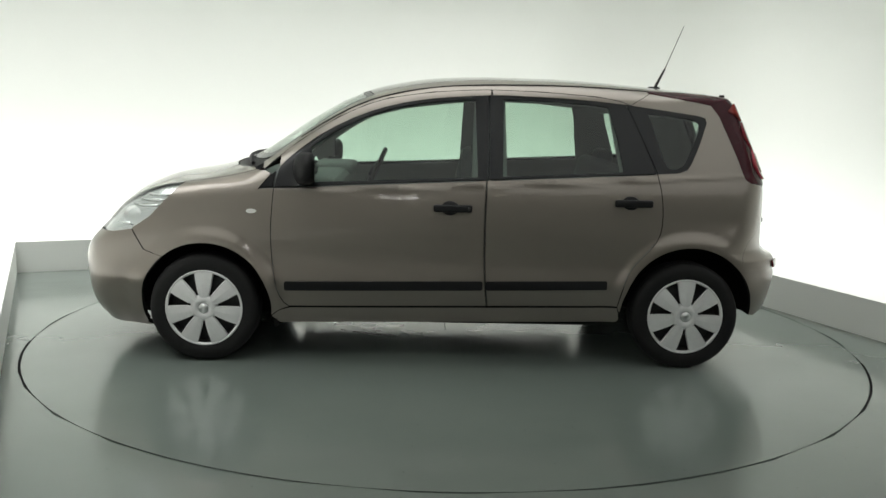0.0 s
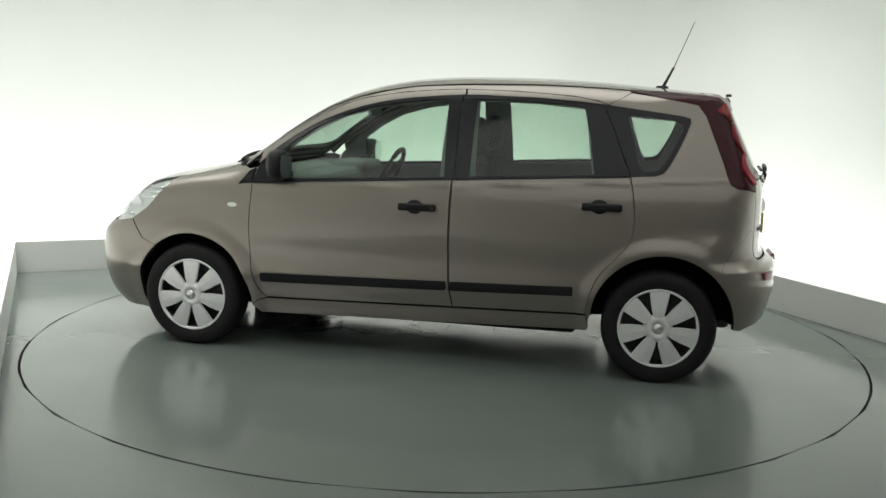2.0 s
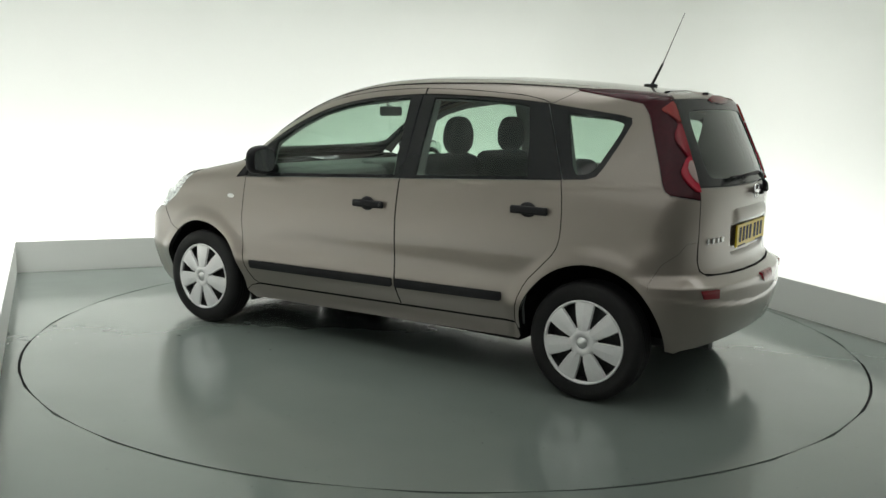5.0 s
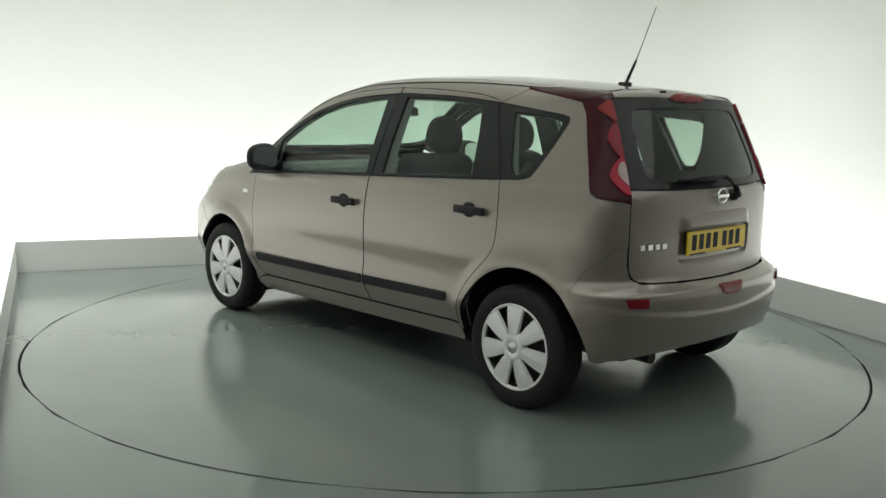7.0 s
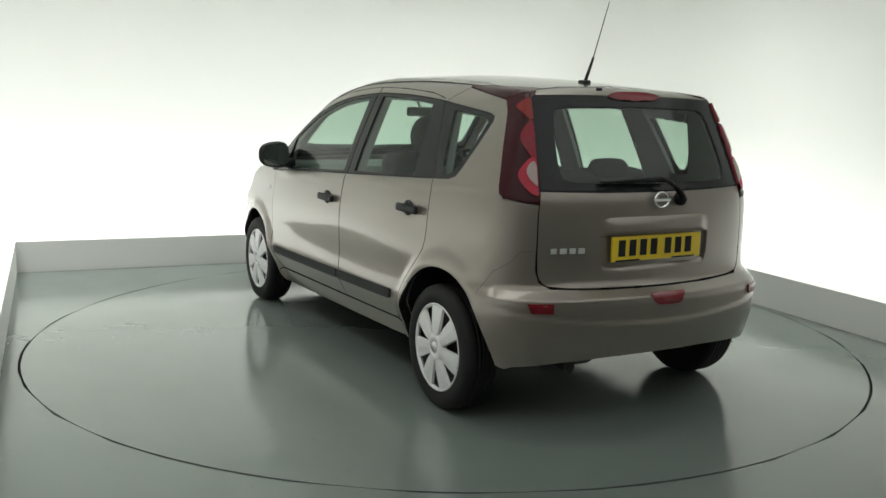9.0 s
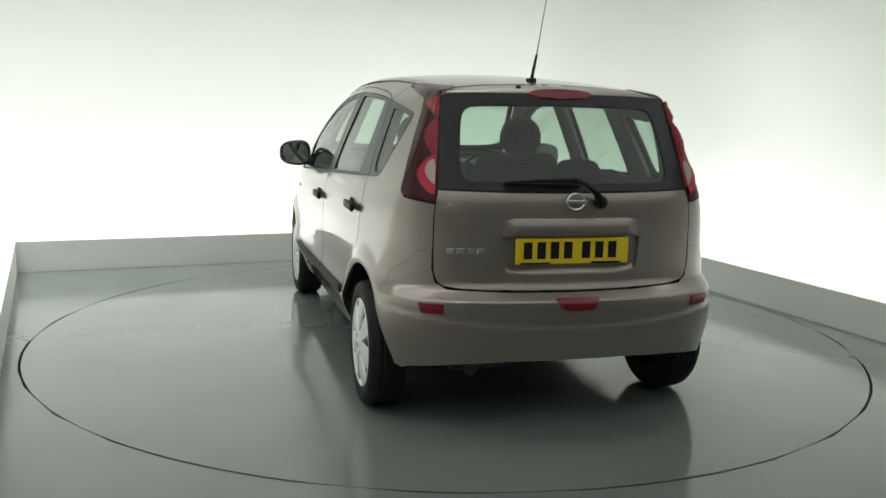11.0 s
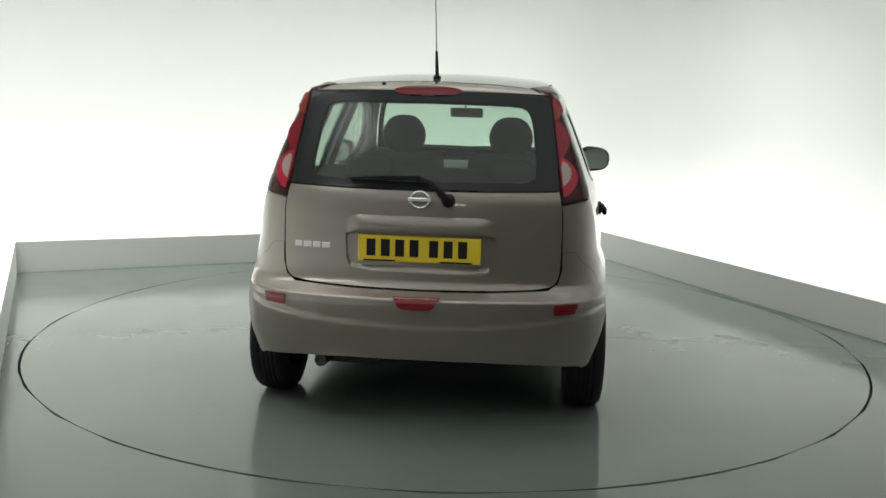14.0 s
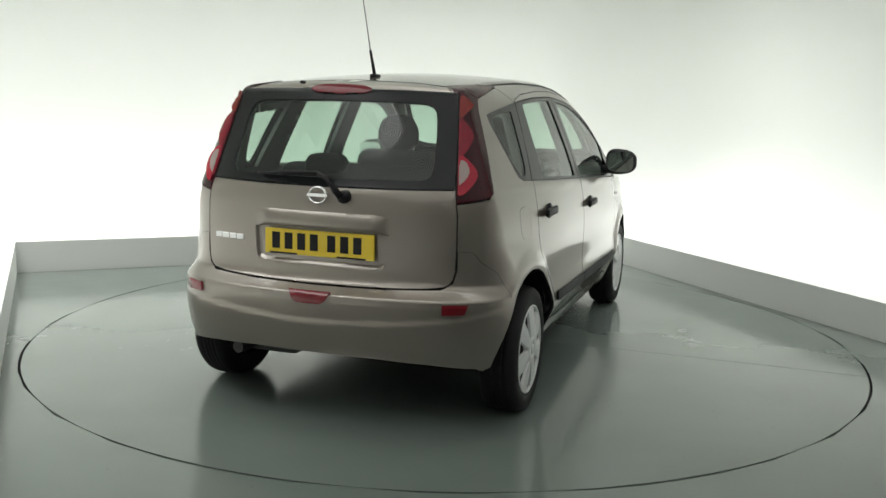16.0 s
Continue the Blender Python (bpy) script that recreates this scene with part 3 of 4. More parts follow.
    # rear quarter panel, round the corner to the tailgate
    quarter = loop(
        on("side", [(-0.985, 1.420), *QUARTER[1:-1], (-1.125, 1.060)]),
        on("side", REAR_SEAM, 1),
        on("side", [(-0.928, 0.338), (-0.938, 0.310)]),
        on("side", arc(ARCHES[1], 0, 142)),
        on("side", [(-1.600, 0.530), *BUMPER_SEAM[1:]]),
        on("tail", [tuple(C_FLAT(meet("side", [(-1.70, 0.75)]))[0]), tuple(C_FLAT(meet("rear", [(0.66, 0.795)]))[0]), tuple(C_FLAT(meet("rear", [(0.600, 0.80)]))[0])]),
        on("rear", [(0.600, 0.80), (0.598, 0.95), (0.592, 0.994)]),
        on("tail", [tuple(C_FLAT(meet("rear", [(0.592, 0.994)]))[0]), tuple(C_FLAT(meet("side", [(-1.645, 1.016)]))[0])]),
        on("side", LAMP_SIDE[::-1][:-1]),
        on("side", [(-1.44, 1.430), (-1.36, 1.445), (-1.26, 1.461), (-1.10, 1.486), (-1.06, 1.462), (-0.985, 1.420)]),
    )
    flap = on("side", rounded([(-1.25, 0.885), (-1.25, 0.955), (-1.36, 0.955), (-1.385, 0.93), (-1.385, 0.835), (-1.36, 0.81), (-1.26, 0.81), (-1.25, 0.835), (-1.25, 0.885)], 1))
    body = panel("quarter_panel", "tail", [quarter] if flank > 0 else [quarter, flap], PAINT, car, gap=0.0006, grid=0.016, **P)
    if flank < 0:
        panel("fuel_flap", "tail", [flap], PAINT, body, gap=0.0018, grid=0.02, **P)
    # tail lamp: dark red housing, bright lens, clear and amber cells
    flat_h = MODES["hood"][1]
    brow = on("hood", [tuple(flat_h(meet("rear", [(0.524, 1.462)]))[0]), tuple(flat_h(meet("side", [(-1.44, 1.430)]))[0])])
    lamp = loop(on("rear", LAMP_REAR), brow, on("side", LAMP_SIDE), on("tail", [tuple(C_FLAT(meet("side", [(-1.645, 1.020)]))[0]), tuple(C_FLAT(meet("rear", [(0.592, 0.998)]))[0])]))
    tl = panel("tail_lamp", "tail", [lamp], DEEPRED, car, lift=0.004, gap=0.002, depth=0.02, label="dark red tail lamp with wavy bright red lens", **P)
    inner = lambda z: 0.592 - 0.0012 - (z - 1.0) * 0.146 + 0.004
    for name, z0, z1, bulge, mat in (("indicator_cell", 1.345, 1.440, 0.034, AMBER), ("brake_lens", 1.185, 1.345, 0.050, RED), ("ring_lens", 1.030, 1.195, 0.068, BRIGHTRED)):
        h = z1 - z0
        blob = [(inner(z0), z0), (inner(z0 + 0.5 * h), z0 + 0.5 * h), (inner(z1), z1), (inner(z1) + bulge * 0.45, z1 - 0.06 * h), (inner(z0 + 0.6 * h) + bulge, z0 + 0.62 * h), (inner(z0 + 0.4 * h) + bulge, z0 + 0.36 * h), (inner(z0) + bulge * 0.4, z0 + 0.04 * h), (inner(z0), z0)]
        panel(name, "rear", [on("rear", blob, 2)], mat, tl, lift=0.015, gap=0, depth=0.012, grid=0.015, **P)
    seam = [(inner(1.03), 1.03), (inner(1.44), 1.44), (inner(1.44) + 0.016, 1.435), (inner(1.03) + 0.020, 1.035), (inner(1.03), 1.03)]
    panel("lens_strip", "rear", [on("rear", seam, 1)], DIMRED, tl, lift=0.007, gap=0, depth=0.004, grid=0.015, **P)
    panel("reverse_cell", "rear", [on("rear", [(0.588, 1.068), (0.573, 1.172), (0.598, 1.168), (0.620, 1.13), (0.612, 1.095), (0.588, 1.068)], 1)], CLEAR, tl, lift=0.019, gap=0, depth=0.006, grid=0.012, **P)
    spike = loop(on("side", [(-1.09, 1.490), (-1.26, 1.464), (-1.36, 1.447), (-1.44, 1.430)]), brow[::-1], on("top", [(-1.572, 0.507), (-1.53, 0.472), (-1.465, 0.437), (-1.38, 0.471), (-1.30, 0.498), (-1.20, 0.517), (-1.09, 0.532)]))
    panel("lamp_spear", "hood", [spike], DEEPRED, tl, lift=0.004, gap=0.001, **P)
    # sill
    sill = loop(on("side", [(0.845, 0.298), (-0.928, 0.332), (-0.937, 0.300), (-0.945, 0.262), (-0.93, 0.245), (0.90, 0.205), (0.945, 0.25), (0.90, 0.285), (0.845, 0.298)]))
    panel("sill", "side", [sill], PAINT, car, gap=0.001, **P)
    # front wing
    wing = loop(on("side", FRONT_SEAM, 1), on("side", [(0.850, 0.304), (0.90, 0.288), (0.945, 0.255)]), on("side", arc(ARCHES[0], 187, 51)[::1]), on("side", [(1.525, 0.571), (1.62, 0.60), (1.686, 0.712)]), on("side", HEAD_LOW[::-1]), on("side", HOOD_SIDE), on("side", [(1.03, 1.035), (0.985, 1.035), (0.945, 1.02), (1.012, 0.938), (0.93, 0.945)]))
    wing_ob = panel("front_wing", "side", [wing], PAINT, car, gap=0.0004, grid=0.016, **P)
    panel("side_repeater", "side", [on("side", rounded([(1.015, 0.822), (1.03, 0.834), (1.06, 0.834), (1.075, 0.822), (1.06, 0.810), (1.03, 0.810), (1.015, 0.822)], 1))], REPEATER, wing_ob, lift=0.006, gap=0, depth=0.008, grid=0.012, **P)
    # headlamp
    head = loop(on("side", HEAD_LOW), on("nose", [tuple(F_FLAT(meet("side", [(1.686, 0.712)]))[0]), tuple(F_FLAT(meet("side", [(1.80, 0.690)]))[0]), (0.45, 0.685), (0.40, 0.73), (0.43, 0.80)]), on("top", [tuple(meet("nose", [(0.43, 0.80)])[0][:2]), (1.70, 0.60), (1.56, 0.665)]), on("top", [(1.56, 0.665), tuple(meet("side", [(1.42, 0.957)])[0][:2])]))
    hl = panel("headlamp", "hood", [head], REFLECTOR, car, lift=-0.014, gap=0.001, depth=0.03, label="clear-lensed headlamp with bright reflector", **P)
    panel("lens", "hood", [head], LAMPGLASS, hl, lift=0.003, gap=0.001, depth=0, **P).visible_shadow = False
    for x, z, r in ((1.70, 0.775, 0.055),):
        c = meet("side", [(x, z)])[0]
        n = normal_at(np.array([c]))[0]
        bm = bmesh.new()
        lathe(bm, [(r, 0.0), (r * 0.8, -0.004), (r * 0.5, -0.009), (0.001, -0.011)], 28)
        m = Matrix.Translation(Vector(c - n * 0.008)) @ Vector((0.35, 0.9, 0.25)).normalized().to_track_quat("Y", "Z").to_matrix().to_4x4()
        bmesh.ops.transform(bm, matrix=m, verts=bm.verts)
        for v in bm.verts:
            v.co.y *= flank
        part("lamp_bowl", bm, REFLECTOR, hl, smooth=True)
    for z, x0, x1 in ((0.735, 1.70, 1.78), (0.835, 1.54, 1.70), (0.865, 1.51, 1.68), (0.895, 1.49, 1.62)):
        bm = bmesh.new()
        run = meet("side", [(x0 + (x1 - x0) * k / 8, z) for k in range(9)])
        run = (run - normal_at(run) * 0.006) * [1, flank, 1]
        tube(bm, [tuple(p) for p in run], 0.007, 6)
        part("reflector_rib", bm, CHROME, hl, smooth=True)
    # rubbing strips on the doors
    for name, x0, x1 in (("rubbing_strip", 0.868, -0.188), ("rubbing_strip", -0.208, -0.858)):
        z0, z1 = 0.452 - 0.0195 * (x0 - 0.868), 0.452 - 0.0195 * (x1 - 0.868)
        panel(name, "side", [on("side", [(x0, z0 - 0.022), (x0, z0 - 0.006), (x0 - 0.006, z0), (x1 + 0.006, z1), (x1, z1 - 0.006), (x1, z1 - 0.039), (x1 + 0.006, z1 - 0.045), (x0 - 0.006, z0 - 0.045), (x0, z0 - 0.039), (x0, z0 - 0.022)])], BLACK, car, lift=0.012, gap=0, depth=0.02, label="matt black rubbing strip", **P)


def doors_hardware(car, flank):
    """Handles with their bowls, and the door mirror."""
    for x, z in ((-0.02, 0.861), (-0.985, 0.905)):
        y = float(meet("side", [(x, z)])[0][1])
        bm = bmesh.new()
        r = bmesh.ops.create_uvsphere(bm, u_segments=20, v_segments=12, radius=1.0)
        bmesh.ops.scale(bm, vec=(0.048, 0.013, 0.038), verts=r["verts"])
        bmesh.ops.translate(bm, vec=(x + 0.015, flank * (y + 0.002), z), verts=r["verts"])
        h = part("door_handle", bm, BLACK, car, "matt black door handle", True)
        bm = bmesh.new()
        box(bm, (x, flank * (y + 0.020), z), (0.205, 0.022, 0.040), 0.0105)
        part("grip", bm, BLACK, h, smooth=True)
        if x > -0.5:
            bm = bmesh.new()
            lathe(bm, [(0.0005, 0.0025), (0.008, 0.0025), (0.0085, -0.002)], 16)
            bmesh.ops.translate(bm, vec=(x - 0.085, 0, z), verts=bm.verts)
            for v in bm.verts:
                v.co.y = flank * (v.co.y + y + 0.031)
            part("lock", bm, STEEL, h)
    bm = bmesh.new()
    r = bmesh.ops.create_uvsphere(bm, u_segments=32, v_segments=20, radius=1.0)
    for v in r["verts"]:
        c = v.co
        q = [math.copysign(abs(k) ** 0.72, k) for k in c]
        v.co = Vector((0.745 + (q[0] * 0.072 if q[0] > 0 else q[0] * 0.045), flank * (0.889 + q[1] * 0.100 - 0.085 * max(q[0], 0) ** 1.3 * (0.4 + 0.6 * max(q[1], 0))), 1.056 + q[2] * 0.082 * (1 - 0.12 * q[1])))
    m = part("door_mirror", bm, BLACK, car, "black plastic door mirror", True)
    bm = bmesh.new()
    n = 28
    ring = []
    for k in range(n):
        a = 2 * math.pi * k / n
        cx, sx = math.cos(a), math.sin(a)
        ring.append(bm.verts.new((0.695, flank * (0.889 + 0.084 * math.copysign(abs(cx) ** 0.6, cx)), 1.056 + 0.066 * math.copysign(abs(sx) ** 0.6, sx))))
    bm.faces.new(ring)
    part("mirror_glass", bm, MIRROR, m)
    bm = bmesh.new()
    box(bm, (0.755, flank * 0.815, 1.005), (0.10, 0.13, 0.055), 0.02)
    part("mirror_arm", bm, BLACK, m, smooth=True)


def wheel(car, hx, flank):
    empty = new("wheel")
    empty.parent = car
    empty.matrix_basis = pose(hx, flank * 0.735, HUBS[0][1], 0, 0, 0 if flank > 0 else 180)
    R = 0.293
    bm = bmesh.new()
    prof = [(0.185, -0.075), (0.205, -0.082), (0.25, -0.088), (0.275, -0.082), (0.288, -0.066), (R, -0.045), (R, -0.034), (R - 0.006, -0.031), (R, -0.028), (R, -0.012), (R - 0.006, -0.009), (R, -0.006), (R, 0.006), (R - 0.006, 0.009), (R, 0.012), (R, 0.028), (R - 0.006, 0.031), (R, 0.034), (R, 0.045), (0.288, 0.066), (0.275, 0.082), (0.25, 0.088), (0.225, 0.086), (0.205, 0.080), (0.188, 0.070)]
    lathe(bm, prof, 72)
    bmesh.ops.recalc_face_normals(bm, faces=bm.faces)
    part("tyre", bm, TYRE, empty, "black rubber tyre", True)
    bm = bmesh.new()
    lathe(bm, [(0.205, 0.078), (0.203, 0.066), (0.19, 0.05), (0.185, 0.0), (0.186, -0.07)], 64)
    lathe(bm, [(0.185, 0.02), (0.12, 0.025), (0.03, 0.03), (0.001, 0.03)], 48)
    part("steel_rim", bm, STEEL, empty, smooth=True)
    # wheel trim: flat ring, seven paddle spokes, domed centre
    bm = bmesh.new()
    lathe(bm, [(0.207, 0.073), (0.206, 0.083), (0.202, 0.085), (0.193, 0.080), (0.190, 0.066)], 84)
    bmesh.ops.recalc_face_normals(bm, faces=bm.faces)
    trim = part("wheel_trim", bm, SILVER, empty, "silver seven-spoke plastic wheel trim", True)
    bm = bmesh.new()
    lathe(bm, [(0.075, 0.068), (0.070, 0.086), (0.055, 0.094), (0.032, 0.096), (0.030, 0.090), (0.001, 0.091)], 42)
    part("trim_centre", bm, SILVER, trim, smooth=True)
    bm = bmesh.new()
    lathe(bm, [(0.029, 0.089), (0.024, 0.097), (0.001, 0.099)], 28)
    part("centre_cap", bm, BADGE, trim, smooth=True)
    for k in range(7):
        a = math.pi / 2 + 2 * math.pi * k / 7
        bm = bmesh.new()
        rows = []
        for r, w, h in ((0.050, 0.022, 0.090), (0.085, 0.034, 0.090), (0.13, 0.043, 0.088), (0.17, 0.049, 0.084), (0.195, 0.052, 0.080)):
            rows.append([(r, -w, h - 0.012), (r, -w + 0.004, h), (r, 0, h + 0.003), (r, w - 0.004, h), (r, w, h - 0.012)])
        vs = [[bm.verts.new((p[0] * math.cos(a) - p[1] * math.sin(a), p[2], p[0] * math.sin(a) + p[1] * math.cos(a))) for p in row] for row in rows]
        for p, q in zip(vs, vs[1:]):
            for j in range(4):
                bm.faces.new((p[j], p[j + 1], q[j + 1], q[j]))
        bmesh.ops.recalc_face_normals(bm, faces=bm.faces)
        part("spoke", bm, SILVER, trim)
    return empty


def ridge(name, parent, reach, taper, profile):
    """A painted moulding across the tailgate: (height, stand-off) pairs, dying away at both ends."""
    ys = np.linspace(-reach, reach, 61)
    rows = []
    for z, lift in profile:
        fade = step01((reach - np.abs(ys)) / taper)
        zz = z - 0.010 * (1 - fade) * (1 if z > 0.8 else -1)
        p = meet("rear", np.stack([ys, zz], 1))
        p[:, 0] -= lift * fade if lift > 0 else lift
        rows.append(p)
    bm = bmesh.new()
    vs = [[bm.verts.new(p) for p in row] for row in rows]
    for a, b in zip(vs, vs[1:]):
        for k in range(len(ys) - 1):
            bm.faces.new((a[k], b[k], b[k + 1], a[k + 1]))
    bmesh.ops.recalc_face_normals(bm, faces=bm.faces)
    if sum(f.normal.x for f in bm.faces) > 0:
        bmesh.ops.reverse_faces(bm, faces=bm.faces)
    return part(name, bm, PAINT, parent, smooth=True)


def tailgate(car):
    out = both(loop(on("rear", [(0.0, 1.046), (0.30, 1.047), (0.579, 1.053)]), on("rear", [(0.579, 1.053), (0.590, 1.0), (0.597, 0.95), (0.598, 0.72), (0.585, 0.668), (0.545, 0.642), (0.30, 0.634), (0.0, 0.632)], 1)))
    rec = both(on("rear", [(0.0, 0.905), (0.27, 0.905), (0.31, 0.895), (0.318, 0.85), (0.312, 0.735), (0.285, 0.707), (0.0, 0.705)], 1))
    gate = panel("tailgate", "rear", [out, rec], PAINT, car, depth=0.03, gap=0.0022)
    panel("plate_recess", "rear", [rec], PAINT, gate, lift=-0.016, gap=-0.002, dark_edge=False)
    # the recess's sloping lower lip and sides, and the blade over the plate
    ridge("recess_lip", gate, 0.296, 0.03, ((0.697, 0.0006), (0.704, 0.0), (0.713, -0.006), (0.724, -0.0155)))
    ridge("tailgate_garnish", gate, 0.318, 0.07, ((0.940, 0.0004), (0.934, 0.005), (0.924, 0.011), (0.905, 0.016), (0.885, 0.018), (0.872, 0.015), (0.866, 0.007), (0.865, -0.018)))
    # glass with its black border
    g_out = both(loop(on("rear", [(0.0, 1.462), (0.30, 1.461), (0.520, 1.455), (0.530, 1.43), (0.562, 1.2), (0.576, 1.056), (0.30, 1.051), (0.0, 1.050)])))
    g_in = both(on("rear", [(0.0, 1.412), (0.35, 1.408), (0.425, 1.40), (0.452, 1.36), (0.468, 1.25), (0.480, 1.15), (0.47, 1.10), (0.42, 1.085), (0.0, 1.082)], 1))
    ring = panel("rear_window", "rear", [g_out, g_in], GLOSS, gate, gap=0.001, lift=0.003)
    panel("window_pane", "rear", [g_in], REARGLASS, ring, gap=-0.004, lift=-0.002, depth=0).visible_shadow = False
    # strip above the glass, with the high brake lamp
    lip = both(loop(on("rear", [(0.0, 1.463), (0.30, 1.462), (0.520, 1.456)]), on("rear", [(0.520, 1.456), (0.508, 1.474), (0.30, 1.495), (0.0, 1.505)])))
    sp = panel("roof_spoiler", "rear", [lip], PAINT, gate, gap=0.0005, dark_edge=False)
    panel("high_brake_lamp", "rear", [both(on("rear", [(0.0, 1.476), (0.09, 1.474), (0.14, 1.465), (0.15, 1.455), (0.11, 1.442), (0.0, 1.438)], 1))], DIMRED, gate, lift=0.012, gap=0, depth=0.02, grid=0.015)
    # plate with its characters as plain bars
    bm = bmesh.new()
    box(bm, (-1.838, 0, 0.800), (0.010, 0.520, 0.111), 0.003)
    plate = part("number_plate", bm, PLATE, gate, "yellow rear number plate with black characters")
    y = 0.205
    for k in range(7):
        bm = bmesh.new()
        box(bm, (-1.8435, y, 0.804), (0.002, 0.038, 0.072))
        part("plate_bar", bm, BLACK, plate)
        y -= 0.061 + (0.022 if k == 3 else 0)
    for y in (0.17, -0.155):
        bm = bmesh.new()
        box(bm, (-1.8435, y, 0.749), (0.002, 0.135, 0.007))
        part("plate_bar", bm, BLACK, plate)
    # round emblem: ring and bar
    bm = bmesh.new()
    rings = []
    for k in range(40):
        a = 2 * math.pi * k / 40
        cy, cz = 0.040 * math.cos(a), 0.034 * math.sin(a)
        rings.append([bm.verts.new((-1.852 - 0.006 * math.sin(b), cy * (1 + 0.13 * math.cos(b)), 1.012 + cz * (1 + 0.13 * math.cos(b)))) for b in (0, 1.05, 2.1, 3.14)])
    for k in range(40):
        for j in range(3):
            bm.faces.new((rings[k][j], rings[k][j + 1], rings[(k + 1) % 40][j + 1], rings[(k + 1) % 40][j]))
    bmesh.ops.recalc_face_normals(bm, faces=bm.faces)
    emb = part("emblem", bm, CHROME, gate, "round chrome emblem", True)
    bm = bmesh.new()
    box(bm, (-1.857, 0, 1.012), (0.008, 0.098, 0.017), 0.003)
    part("emblem_bar", bm, CHROME, emb)
    # model name as plain chrome strokes of its size
    y0 = 0.548
    for k in range(4):
        y = y0 - 0.042 * k - 0.018
        x = float(meet("rear", [(y, 0.80)])[0][0])
        bm = bmesh.new()
        box(bm, (x - 0.002, y, 0.80), (0.005, 0.036 if k % 2 else 0.032, 0.024), 0.002)
        part("badge_stroke", bm, BADGE, gate)
    # wiper
    bm = bmesh.new()
    lathe(bm, [(0.001, 0.0), (0.024, 0.004), (0.028, 0.014), (0.028, 0.05)], 20, "z")
    bmesh.ops.transform(bm, matrix=Matrix.Translation((-1.865, -0.118, 1.010)) @ pose(0, 0, 0, 0, 90, 0), verts=bm.verts)
    w = part("rear_wiper", bm, BLACK, gate, "black rear wiper resting on the glass", True)
    bm = bmesh.new()
    arm = [(-1.868, -0.118, 1.010), (-1.872, -0.085, 1.045), (-1.862, -0.04, 1.088), (-1.852, 0.0, 1.105)]
    tube(bm, arm, [0.017, 0.015, 0.012, 0.009], 8)
    tube(bm, [(-1.852, 0.0, 1.105), (-1.846, 0.15, 1.102), (-1.832, 0.30, 1.092)], [0.009, 0.007, 0.005], 8)
    part("wiper_arm", bm, BLACK, w, smooth=True)
    bm = bmesh.new()
    box(bm, (-1.818, 0.13, 1.092), (0.016, 0.36, 0.010), 0.003, pose(0, 0, 0, 0, 0, -4))
    part("wiper_blade", bm, BLACK, w)
    # washer jet
    bm = bmesh.new()
    box(bm, (-1.618, 0.195, 1.488), (0.03, 0.016, 0.014), 0.004)
    part("washer_jet", bm, BLACK, gate)


def bumpers(car):
    c = lambda mode, p: tuple(C_FLAT(meet(mode, [p]))[0])
    half = loop(
        on("rear", [(0.0, 0.628), (0.30, 0.630), (0.545, 0.638), (0.588, 0.664), (0.602, 0.72), (0.602, 0.80)]),
        on("tail", [c("rear", (0.602, 0.80)), c("rear", (0.66, 0.795)), c("side", (-1.70, 0.75))]),
        on("side", [*BUMPER_SEAM[:0:-1], (-1.597, 0.535)]),
        on("side", arc(ARCHES[1], 141, 182)),
        on("tail", [c("side", (-1.677, 0.296)), c("side", (-1.71, 0.285)), (0.55, 0.300), (0.40, 0.322), (0.22, 0.334), (0.0, 0.336)]),
    )
    rear = panel("rear_bumper", "tail", [both(half)], PAINT, car, gap=0.0006, depth=0.02, grid=0.013)
    panel("fog_lamp", "rear", [both(on("rear", [(0.0, 0.603), (0.098, 0.603), (0.075, 0.572), (0.055, 0.562), (0.0, 0.560)]))], DIMRED, rear, lift=0.012, gap=0, depth=0.02, grid=0.015)
    for flank in (1, -1):
        panel("reflector", "rear", [on("rear", [(0.572, 0.587), (0.668, 0.588), (0.655, 0.550), (0.572, 0.548), (0.572, 0.587)])], DIMRED, rear, lift=0.012, gap=0, depth=0.02, grid=0.015, flank=flank)
    # front bumper with its two grilles
    f = lambda mode, p: tuple(F_FLAT(meet(mode, [p]))[0])
    half = loop(
        on("nose", [(0.0, 0.70), (0.30, 0.70), (0.42, 0.685), (0.455, 0.680), f("side", (1.80, 0.686)), f("side", (1.690, 0.706))]),
        on("side", [(1.690, 0.706), (1.625, 0.597), (1.528, 0.571)]),
        on("side", arc(ARCHES[0], 50, -18)),
        on("nose", [f("side", (1.64, 0.182)), (0.75, 0.165), (0.4, 0.17), (0.0, 0.17)]),
    )
    hole = both(on("nose", [(0.0, 0.42), (0.38, 0.42), (0.46, 0.40), (0.42, 0.27), (0.0, 0.26)]))
    grille = both(on("nose", [(0.0, 0.67), (0.30, 0.67), (0.33, 0.64), (0.28, 0.57), (0.0, 0.55)]))
    front = panel("front_bumper", "nose", [both(half), hole, grille], PAINT, car, gap=0.0003, depth=0.03)
    panel("lower_grille", "nose", [hole], BLACK, front, lift=-0.02, gap=-0.003, depth=0)
    panel("upper_grille", "nose", [grille], BLACK, front, lift=-0.012, gap=-0.003, depth=0)
    for z in (0.58, 0.61, 0.64):
        panel("grille_bar", "nose", [both(on("nose", [(0.0, z + 0.006), (0.27, z + 0.006), (0.27, z - 0.006), (0.0, z - 0.006)]))], CHROME, front, lift=-0.002, gap=0, depth=0.01)


